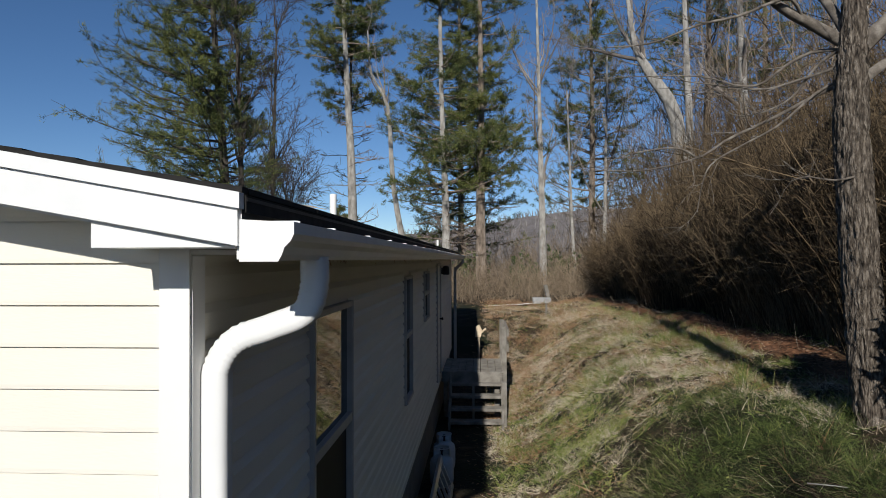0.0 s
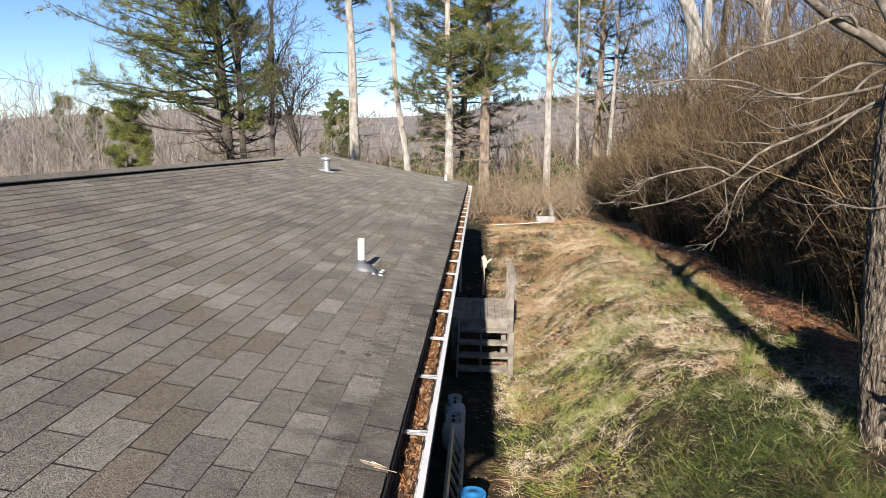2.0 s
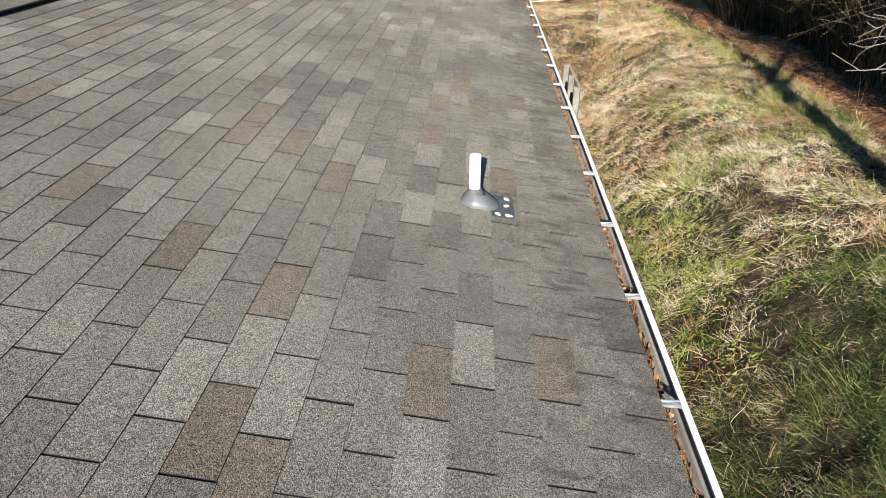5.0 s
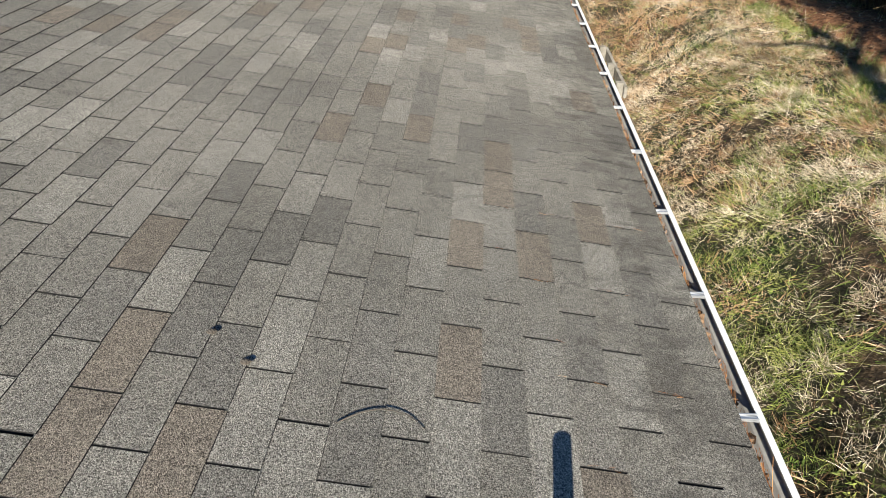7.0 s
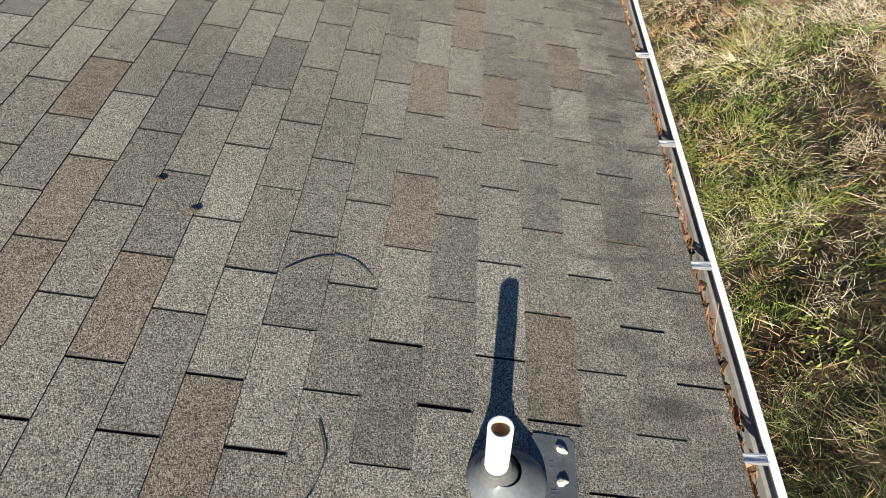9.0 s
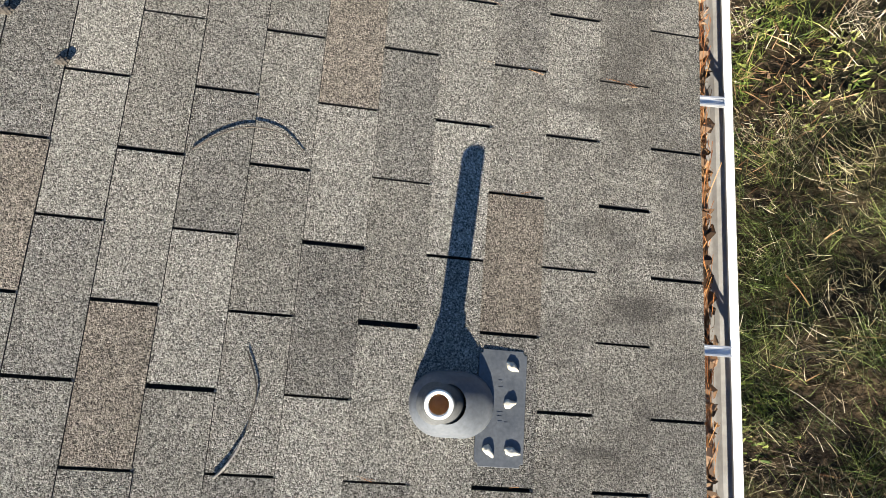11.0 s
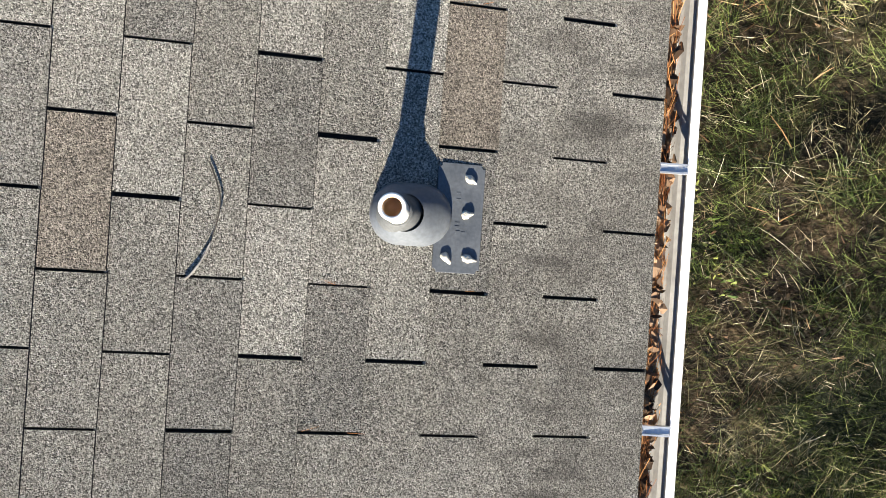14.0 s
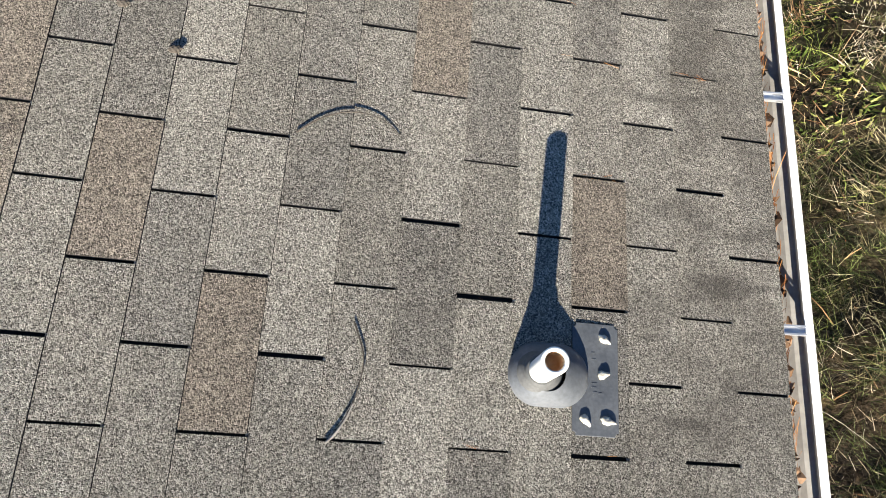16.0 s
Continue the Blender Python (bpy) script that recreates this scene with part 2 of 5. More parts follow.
straw_mat = material("dry_grass", ((0.28, 0.212, 0.145), (0.54, 0.44, 0.32), (0.76, 0.67, 0.54)), 1.0, 0.85, vary="island", vary_amount=0.6)
green_mat = material("green_grass", ((0.065, 0.105, 0.020), (0.155, 0.215, 0.042), (0.32, 0.335, 0.10)), 1.0, 0.7, vary="island", vary_amount=0.6)
# grass low on the bank: deep tones, darkened further for shade among the blades
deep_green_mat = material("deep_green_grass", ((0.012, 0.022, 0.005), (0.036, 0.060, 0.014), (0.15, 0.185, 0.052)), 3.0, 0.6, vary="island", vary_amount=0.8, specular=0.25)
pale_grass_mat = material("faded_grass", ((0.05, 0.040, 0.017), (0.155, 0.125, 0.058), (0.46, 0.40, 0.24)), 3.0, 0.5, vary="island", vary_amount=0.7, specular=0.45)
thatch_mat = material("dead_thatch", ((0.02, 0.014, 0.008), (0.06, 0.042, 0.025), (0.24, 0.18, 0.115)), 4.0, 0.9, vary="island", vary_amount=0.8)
weed_mat = material("brown_weeds", ((0.14, 0.072, 0.036), (0.29, 0.168, 0.090), (0.47, 0.315, 0.19)), 1.0, 0.9, vary="island", vary_amount=0.6)
litter_mat = material("fallen_leaves", ((0.05, 0.028, 0.016), (0.15, 0.085, 0.048), (0.34, 0.22, 0.14)), 2.0, 0.85, vary="island", vary_amount=0.6)
red_needle_mat = material("fallen_needles", ((0.14, 0.045, 0.014), (0.30, 0.11, 0.035), (0.46, 0.23, 0.09)), 5, 0.8, vary="island", vary_amount=0.6)
concrete_mat = material("pale_concrete", ((0.30, 0.30, 0.30), (0.44, 0.44, 0.43)), 5, 0.9)
tank_mat = material("tank_paint", ((0.40, 0.42, 0.43), (0.52, 0.54, 0.55)), 6, 0.5)
blue_mat = material("blue_plastic", ((0.02, 0.20, 0.50), (0.03, 0.26, 0.60)), 8, 0.4)
pale_green_mat = material("pale_green_plastic", ((0.22, 0.36, 0.17), (0.30, 0.44, 0.23)), 8, 0.5)
black_mat = material("black_metal", ((0.015, 0.015, 0.016), (0.03, 0.03, 0.032)), 20, 0.5)


def ground_material():
    # soil kept nearly black: the shade between grass blades is in its colour
    m = material("shade_darkened_ground", ((0.009, 0.0065, 0.0045), (0.028, 0.019, 0.011), (0.095, 0.065, 0.036)), 5.5, 0.95, bump=0.8, bump_scale=22, distance=0.05, fine=0.45, fine_scale=45)
    t = m.node_tree
    n, l = t.nodes, t.links
    bsdf = n["Principled BSDF"]
    old = bsdf.inputs["Base Color"].links[0].from_socket
    geo = n.new("ShaderNodeNewGeometry")
    no = n.new("ShaderNodeTexNoise")
    no.inputs["Scale"].default_value, no.inputs["Detail"].default_value = 0.55, 7
    l.new(geo.outputs["Position"], no.inputs["Vector"])
    r = n.new("ShaderNodeValToRGB")
    r.color_ramp.elements[0].position, r.color_ramp.elements[1].position = 0.47, 0.6
    l.new(no.outputs[0], r.inputs[0])
    g = n.new("ShaderNodeMix")
    g.data_type = "RGBA"
    l.new(r.outputs[0], g.inputs[0])
    l.new(old, g.inputs[6])
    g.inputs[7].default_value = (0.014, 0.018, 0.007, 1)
    # the trodden track of red soil along the thicket
    sep = n.new("ShaderNodeSeparateXYZ")
    l.new(geo.outputs["Position"], sep.inputs[0])
    dist = n.new("ShaderNodeMath")
    dist.operation = "SUBTRACT"
    l.new(sep.outputs[0], dist.inputs[0])
    dist.inputs[1].default_value = 4.5
    ab = n.new("ShaderNodeMath")
    ab.operation = "ABSOLUTE"
    l.new(dist.outputs[0], ab.inputs[0])
    wob = n.new("ShaderNodeMath")
    wob.operation = "MULTIPLY_ADD"
    wob.inputs[1].default_value = 1.6
    l.new(no.outputs[0], wob.inputs[0])
    l.new(ab.outputs[0], wob.inputs[2])
    mr = n.new("ShaderNodeMapRange")
    mr.inputs[1].default_value, mr.inputs[2].default_value = 1.05, 1.45
    mr.inputs[3].default_value, mr.inputs[4].default_value = 1.0, 0.0
    l.new(wob.outputs[0], mr.inputs[0])
    k = n.new("ShaderNodeMix")
    k.data_type = "RGBA"
    l.new(mr.outputs[0], k.inputs[0])
    l.new(g.outputs[2], k.inputs[6])
    red = n.new("ShaderNodeTexNoise")
    red.inputs["Scale"].default_value, red.inputs["Detail"].default_value = 14, 6
    l.new(geo.outputs["Position"], red.inputs["Vector"])
    rr = n.new("ShaderNodeValToRGB")
    rr.color_ramp.elements[0].color, rr.color_ramp.elements[1].color = (0.10, 0.046, 0.024, 1), (0.30, 0.145, 0.075, 1)
    rr.color_ramp.elements[0].position, rr.color_ramp.elements[1].position = 0.35, 0.65
    l.new(red.outputs[0], rr.inputs[0])
    l.new(rr.outputs[0], k.inputs[7])
    # bare woods and distance haze put into the colour, from 60 m outwards
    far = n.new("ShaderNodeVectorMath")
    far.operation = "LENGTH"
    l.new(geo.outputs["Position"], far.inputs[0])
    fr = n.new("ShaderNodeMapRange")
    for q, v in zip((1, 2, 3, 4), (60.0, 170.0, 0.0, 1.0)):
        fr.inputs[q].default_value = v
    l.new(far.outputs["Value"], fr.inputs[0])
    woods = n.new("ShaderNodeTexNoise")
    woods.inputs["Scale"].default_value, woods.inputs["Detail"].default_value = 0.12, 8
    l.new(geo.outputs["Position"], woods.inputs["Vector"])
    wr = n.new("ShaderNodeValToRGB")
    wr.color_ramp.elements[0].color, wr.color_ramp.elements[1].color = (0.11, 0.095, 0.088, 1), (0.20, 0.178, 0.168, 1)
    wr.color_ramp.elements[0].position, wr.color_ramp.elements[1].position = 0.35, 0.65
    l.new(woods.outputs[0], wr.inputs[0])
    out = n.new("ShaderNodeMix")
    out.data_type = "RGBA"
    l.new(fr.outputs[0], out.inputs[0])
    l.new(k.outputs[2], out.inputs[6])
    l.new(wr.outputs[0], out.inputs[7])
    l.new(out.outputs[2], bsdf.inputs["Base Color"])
    return m


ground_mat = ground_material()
rng = np.random.default_rng(7)


# ---- building helpers ----
def part(name, bm, mat, parent=None, label=""):
    me = bpy.data.meshes.new(name)
    bm.to_mesh(me)
    bm.free()
    me.materials.append(mat)
    ob = new(name, me)
    if parent:
        ob.parent = parent
    if label:
        tagged(ob, label)
    return ob


def thing(name, at, label, category, group="", kind=""):
    ob = new(name)
    ob.location = at
    ob.empty_display_size = 0.1
    return tagged(ob, label, category, group, kind)


def box(x0, x1, y0, y1, z0, z1, bevel=0.0, bm=None):
    b = bm or bmesh.new()
    r = bmesh.ops.create_cube(b, size=1.0)
    for v in r["verts"]:
        v.co = Vector(((x0 + x1) / 2 + v.co.x * (x1 - x0), (y0 + y1) / 2 + v.co.y * (y1 - y0), (z0 + z1) / 2 + v.co.z * (z1 - z0)))
    if bevel:
        es = list({e for v in r["verts"] for e in v.link_edges})
        bmesh.ops.bevel(b, geom=es, offset=bevel, segments=2, affect="EDGES", profile=0.5)
    return b


def lathe(profile, sides=24, bm=None, at=(0, 0, 0), smooth=True):
    """Turns (radius, height) pairs round the upright axis."""
    b = bm or bmesh.new()
    rings = []
    for r, z in profile:
        rings.append([b.verts.new((at[0] + r * math.cos(a), at[1] + r * math.sin(a), at[2] + z)) for a in [2 * math.pi * k / sides for k in range(sides)]])
    for a, c in zip(rings, rings[1:]):
        for k in range(sides):
            f = b.faces.new((a[k], a[(k + 1) % sides], c[(k + 1) % sides], c[k]))
            f.smooth = smooth
    return b


def prism(points, axis, a, c, bm=None):
    """Extrudes a closed outline. axis 'y': points are (x, z), from y=a to y=c; axis 'x': points are (y, z)."""
    b = bm or bmesh.new()
    mk = (lambda p, t: (p[0], t, p[1])) if axis == "y" else (lambda p, t: (t, p[0], p[1]))
    v0 = [b.verts.new(mk(p, a)) for p in points]
    v1 = [b.verts.new(mk(p, c)) for p in points]
    n = len(points)
    for k in range(n):
        b.faces.new((v0[k], v0[(k + 1) % n], v1[(k + 1) % n], v1[k]))
    b.faces.new(v0)
    b.faces.new(list(reversed(v1)))
    bmesh.ops.recalc_face_normals(b, faces=b.faces)
    return b


def mesh_np(name, verts, faces, mat, smooth=False):
    """One object out of arrays: verts (n, 3) and faces (m, k)."""
    me = bpy.data.meshes.new(name)
    verts, faces = np.asarray(verts, np.float32).reshape(-1, 3), np.asarray(faces, np.int32)
    k = faces.shape[1]
    me.vertices.add(len(verts))
    me.vertices.foreach_set("co", verts.ravel())
    me.loops.add(faces.size)
    me.loops.foreach_set("vertex_index", faces.ravel())
    me.polygons.add(len(faces))
    me.polygons.foreach_set("loop_start", np.arange(0, faces.size, k, dtype=np.int32))
    me.polygons.foreach_set("use_smooth", np.full(len(faces), smooth))
    me.update(calc_edges=True)
    me.validate()
    me.materials.append(mat)
    return new(name, me)


def tubes(P, R, sides=4):
    """Quads of n tubes along polylines P (n, k, 3) with radii R (n, k)."""
    P, R = np.asarray(P, float), np.asarray(R, float)
    n, k, _ = P.shape
    T = np.gradient(P, axis=1)
    T /= np.linalg.norm(T, axis=2, keepdims=True) + 1e-9
    ref = np.where(np.abs(T[:, :1, 2:3]) > 0.8, np.array([1.0, 0, 0]), np.array([0, 0, 1.0]))
    A = np.cross(T, np.broadcast_to(ref, T.shape))
    A /= np.linalg.norm(A, axis=2, keepdims=True) + 1e-9
    B = np.cross(T, A)
    ang = np.arange(sides) * 2 * np.pi / sides
    V = P[:, :, None, :] + R[:, :, None, None] * (np.cos(ang)[None, None, :, None] * A[:, :, None, :] + np.sin(ang)[None, None, :, None] * B[:, :, None, :])
    idx = np.arange(n * k * sides).reshape(n, k, sides)
    a, b = idx[:, :-1], idx[:, 1:]
    F = np.stack([a, np.roll(a, -1, 2), np.roll(b, -1, 2), b], -1).reshape(-1, 4)
    return V.reshape(-1, 3), F


def ribbons(P, W):
    """Flat blades along polylines P (n, k, 3), W (n, k) wide, each facing its own way."""
    P = np.asarray(P, float)
    n, k, _ = P.shape
    d = P[:, -1] - P[:, 0]
    side = np.cross(d, rng.normal(size=(n, 3)))
    side /= np.linalg.norm(side, axis=1, keepdims=True) + 1e-9
    V = np.stack([P - side[:, None] * W[:, :, None] / 2, P + side[:, None] * W[:, :, None] / 2], 2)
    idx = np.arange(n * k * 2).reshape(n, k, 2)
    F = np.stack([idx[:, :-1, 0], idx[:, :-1, 1], idx[:, 1:, 1], idx[:, 1:, 0]], -1).reshape(-1, 4)
    return V.reshape(-1, 3), F


def merge(*parts_):
    V, F, o = [], [], 0
    for v, f in parts_:
        V.append(v)
        F.append(f + o)
        o += len(v)
    return np.concatenate(V), np.concatenate(F)


def grow(start, way, length, k=5, droop=0.0, wander=0.15, lift=0.0):
    """Polylines (n, k, 3) that leave their start along a way and wander."""
    start, way = np.asarray(start, float), np.asarray(way, float)
    way = way / (np.linalg.norm(way, axis=1, keepdims=True) + 1e-9)
    n = len(start)
    step = np.broadcast_to(np.asarray(length, float), (n,)) / (k - 1)
    P = [start]
    d = way.copy()
    for _ in range(k - 1):
        d = d + rng.normal(size=(n, 3)) * wander
        d[:, 2] += lift - droop
        d /= np.linalg.norm(d, axis=1, keepdims=True) + 1e-9
        P.append(P[-1] + d * step[:, None])
    return np.stack(P, 1)


def sprout(P, R, per, lo=0.2, hi=1.0, spread=0.9, up=0.2):
    """Starts, ways and radii for shoots that leave tubes P between the shares lo and hi of their length."""
    n, k, _ = P.shape
    t = rng.uniform(lo, hi, (n, per)) * (k - 1)
    i = np.minimum(t.astype(int), k - 2)
    f = (t - i)[..., None]
    rows = np.arange(n)[:, None]
    S = P[rows, i] * (1 - f) + P[rows, i + 1] * f
    T = P[rows, i + 1] - P[rows, i]
    T /= np.linalg.norm(T, axis=2, keepdims=True) + 1e-9
    D = T + rng.normal(size=T.shape) * spread
    D[..., 2] += up
    r = R[rows, i] * (1 - f[..., 0]) + R[rows, i + 1] * f[..., 0]
    return S.reshape(-1, 3), D.reshape(-1, 3), r.ravel()


def taper(r0, r1, k):
    r0, r1 = np.asarray(r0, float)[:, None], np.asarray(r1, float)[:, None] if np.ndim(r1) else r1
    s = np.linspace(0, 1, k)[None]
    return r0 * (1 - s) + r1 * s


def smooth01(a, b, x):
    t = np.clip((x - a) / (b - a), 0, 1)
    return t * t * (3 - 2 * t)


def waves(x, y):
    return (np.sin(x * 1.7 + 0.6 * np.sin(y * 1.1)) * np.sin(y * 1.3 + 1.2) + 0.5 * np.sin(x * 4.1 + y * 2.3) * np.sin(y * 3.7 - x * 1.9) + 0.3 * np.sin(x * 9.3 - y * 5.1) * np.sin(y * 8.2 + x * 3.3))


CLOUD = np.random.default_rng(21).uniform(size=(64, 64))


def cloud(x, y, s, o=0):
    """Soft random patches between 0 and 1, two octaves."""
    out = 0
    for f, w in ((1.0, 0.65), (2.7, 0.35)):
        a, b = x * s * f + o * 7.3, y * s * f + o * 3.1
        i, j = np.floor(a).astype(int), np.floor(b).astype(int)
        fa, fb = a - i, b - j
        fa, fb = fa * fa * (3 - 2 * fa), fb * fb * (3 - 2 * fb)
        q = lambda m, k: CLOUD[(j + k) % 64, (i + m) % 64]
        out = out + w * ((q(0, 0) * (1 - fa) + q(1, 0) * fa) * (1 - fb) + (q(0, 1) * (1 - fa) + q(1, 1) * fa) * fb)
    return out


def ground_z(x, y):
    x, y = np.asarray(x, float), np.asarray(y, float)
    bank = smooth01(0.35, 2.75, x)
    back = smooth01(15.0, 20.5, y)
    z = 0.43 + 1.32 * np.maximum(bank, back * smooth01(-9, -2, x)) + 0.13 * np.clip(x - 2.7, 0, 3.0) + 0.20 * np.clip(x - 5.7, 0, 12) * smooth01(-4, 6, y) + 0.08 * np.clip(x - 17.7, 0, 60)
    z = z - 0.05 * np.clip(-8 - x, 0, 60) - 0.03 * np.clip(y - 45, 0, 90)
    z = z + 0.05 * waves(x, y) * smooth01(0.4, 1.4, x + 3 * back)
    z = z + 0.11 * (cloud(x, y, 2.6, 9) - 0.5) * smooth01(0.4, 1.2, x) * smooth01(7.0, 5.0, x) * smooth01(24, 18, y)
    z = z + 0.045 * (cloud(x, y, 5.5, 21) - 0.5) * smooth01(0.5, 1.2, x) * smooth01(4.6, 4.0, x) * smooth01(22, 18, y)
    r = np.hypot(x, y)
    az = np.arctan2(x, y)
    return z + 33 * smooth01(140, 520, r) * (0.9 + 0.1 * np.sin(az * 9)) * (1 - 0.4 * smooth01(-0.35, -0.65, az))


# ---- ground ----
def build_ground():
    xs = np.concatenate([-np.geomspace(1500, 9, 26), np.arange(-8, -1, 0.5), np.arange(-1, 6, 0.08), np.arange(6, 9, 0.13), np.geomspace(9.1, 1500, 30)])
    ys = np.concatenate([-np.geomspace(1500, 3, 22), np.arange(-2.5, 2, 0.3), np.arange(2, 15, 0.08), np.arange(15, 24, 0.13), np.geomspace(24.2, 1500, 40)])
    X, Y = np.meshgrid(xs, ys)
    V = np.stack([X, Y, ground_z(X, Y)], -1)
    ny, nx = X.shape
    i = np.arange(ny * nx).reshape(ny, nx)
    F = np.stack([i[:-1, :-1], i[:-1, 1:], i[1:, 1:], i[1:, :-1]], -1).reshape(-1, 4)
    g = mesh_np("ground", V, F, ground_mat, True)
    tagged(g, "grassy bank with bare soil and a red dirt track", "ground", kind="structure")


build_ground()

# ---- house ----
EAVE, EAVE_Z, SLOPE = -0.505, 3.477, 0.18
RIDGE, NEAR, FAR = -4.15, 1.37, 16.77
WALL, GABLE = -0.742, 1.62
RIDGE_Z = EAVE_Z + SLOPE * (EAVE - RIDGE)


def roof_z(x):
    return EAVE_Z + SLOPE * (EAVE - x)


house = thing("house", (-4.15, 9.0, 0.43), "single-storey house with cream vinyl siding and grey shingle roof", "house")
HM = Matrix.Translation((4.15, -9.0, -0.43))


def hpart(name, bm, mat, parent=None, label=""):
    ob = part(name, bm, mat, parent or house, label)
    if parent is None:
        ob.matrix_parent_inverse = HM
    return ob


def build_shell():
    # roof deck in two slopes, a little under the shingles
    xl = 2 * RIDGE - EAVE
    roof = hpart("roof", prism([(EAVE + 0.005, EAVE_Z - 0.012), (RIDGE, RIDGE_Z - 0.012), (xl, EAVE_Z - 0.012), (xl, EAVE_Z - 0.05), (RIDGE, RIDGE_Z - 0.05), (EAVE + 0.005, EAVE_Z - 0.05)], "y", NEAR, FAR), felt_mat, None, "low grey asphalt shingle roof")
    # walls: boxed shell with siding boards in front
    hpart("wall", box(WALL - 0.12, WALL - 0.012, GABLE + 0.012, FAR - 0.2, 1.08, 3.36), vinyl_mat, None, "cream vinyl siding")
    hpart("wall", prism([(WALL - 0.012, 1.08), (WALL - 0.012, 3.40), (RIDGE, RIDGE_Z - 0.06), (2 * RIDGE - WALL, 3.40), (2 * RIDGE - WALL, 1.08)], "y", GABLE + 0.012, GABLE + 0.12), vinyl_mat, None, "cream vinyl siding")
    hpart("wall", prism([(WALL - 0.012, 1.08), (WALL - 0.012, 3.40), (RIDGE, RIDGE_Z - 0.06), (2 * RIDGE - WALL, 3.40), (2 * RIDGE - WALL, 1.08)], "y", FAR - 0.32, FAR - 0.2), vinyl_mat)
    hpart("wall", box(2 * RIDGE - WALL, 2 * RIDGE - WALL + 0.12, GABLE + 0.012, FAR - 0.2, 1.08, 3.36), vinyl_mat)
    hpart("skirting", box(WALL - 0.10, WALL - 0.03, GABLE + 0.04, FAR - 0.25, 0.2, 1.09), skirt_mat, None, "dark ribbed skirting")
    hpart("skirting", box(2 * RIDGE - WALL, WALL - 0.10, GABLE + 0.04, GABLE + 0.1, 0.2, 1.09), skirt_mat)
    # eave board, soffit and rake trim
    hpart("fascia", box(EAVE - 0.02, EAVE - 0.008, NEAR + 0.01, FAR - 0.01, 3.325, 3.462), alu_mat, None, "white aluminium eave board")
    hpart("drip_edge", box(EAVE - 0.02, EAVE + 0.006, NEAR + 0.002, FAR, 3.4525, 3.4605), black_mat, None, "dark drip edge")
    hpart("soffit", box(WALL - 0.01, EAVE - 0.02, GABLE + 0.006, FAR - 0.02, 3.338, 3.35), trim_mat, None, "white soffit")
    for y0, y1 in ((NEAR - 0.018, NEAR), (FAR, FAR + 0.018)):
        for s in (1, -1):
            e = EAVE if s == 1 else 2 * RIDGE - EAVE
            lo, hi = roof_z(EAVE) - 0.008, RIDGE_Z - 0.008
            hpart("rake_board", prism([(e, lo - 0.035), (e, lo), (RIDGE, hi), (RIDGE, hi - 0.035)], "y", y0 - 0.012, y1), alu_mat, None, "white aluminium rake trim")
            hpart("rake_board", prism([(e - 0.008 * s, lo - 0.115), (e - 0.008 * s, lo - 0.034), (RIDGE, hi - 0.034), (RIDGE, hi - 0.115)], "y", y0, y1), alu_mat)
    hpart("rake_soffit", prism([(EAVE - 0.02, roof_z(EAVE) - 0.128), (EAVE - 0.02, roof_z(EAVE) - 0.118), (RIDGE, RIDGE_Z - 0.118), (RIDGE, RIDGE_Z - 0.128)], "y", NEAR, GABLE), trim_mat)
    hpart("eave_return", prism([(-0.852, 3.352), (-0.852, 3.424), (EAVE - 0.022, 3.364), (EAVE - 0.022, 3.352)], "y", NEAR + 0.004, GABLE + 0.004), alu_mat, None, "white boxed eave return")
    # corner trim
    hpart("corner_trim", box(WALL - 0.075, WALL + 0.006, GABLE - 0.008, GABLE + 0.003, 1.06, 3.385, 0.002), trim_mat, None, "white corner trim")
    hpart("corner_trim", box(WALL - 0.006, WALL + 0.008, GABLE + 0.006, GABLE + 0.085, 1.06, 3.336, 0.002), trim_mat)
    hpart("corner_trim", box(WALL - 0.006, WALL + 0.01, FAR - 0.29, FAR - 0.2, 1.06, 3.335, 0.002), frame_mat)
    return roof


roof = build_shell()


def siding_profile(t=0.016, h=0.1016):
    return [(0.0, 0.0), (t, 0.0), (t, 0.012), (0.004, h + 0.006), (0.0, h + 0.006)]


def lap_profile(t=0.018, h=0.1016):
    return [(0.0, 0.0), (t, 0.0), (t, 0.062), (0.003, 0.088), (0.002, h + 0.006), (0.0, h + 0.006)]


OPENINGS = [(2.83, 3.65, 1.80, 3.06), (6.37, 6.94, 1.93, 3.12), (8.53, 9.22, 2.54, 3.13), (11.05, 11.9, 1.25, 3.2)]


def build_siding():
    h = 0.1016
    # long wall, in runs between the openings
    n = 0
    z = 1.085
    while z < 3.33:
        runs = [(GABLE + 0.08, FAR - 0.28)]
        for a, b, c, d in OPENINGS:
            if z + h > c - 0.03 and z < d + 0.03:
                runs = [q for r in runs for q in (((r[0], min(r[1], a - 0.032)), (max(r[0], b + 0.032), r[1])) if r[0] < a and r[1] > b else (r,)) if q[1] - q[0] > 0.01]
        top = min(h + 0.006, 3.337 - z)
        for r0, r1 in runs:
            prof = [(WALL - 0.013 + px, z + min(pz, top)) for px, pz in lap_profile()]
            hpart("siding_board", prism(prof, "y", r0, r1), vinyl_mat)
        z += h
        n += 1
    # gable end, boards cut to the slope of the roof
    z, h = 1.028, 0.1090
    while z < RIDGE_Z - 0.25:
        xr = min(WALL - 0.07, EAVE - (z - (EAVE_Z - 0.128)) / SLOPE) if z > 3.25 else WALL - 0.07
        prof = [(GABLE + 0.013 - px, z + pz) for px, pz in siding_profile(0.016, h)]
        hpart("siding_board", prism(prof, "x", 2 * RIDGE - xr, xr), vinyl_mat)
        z += h


build_siding()


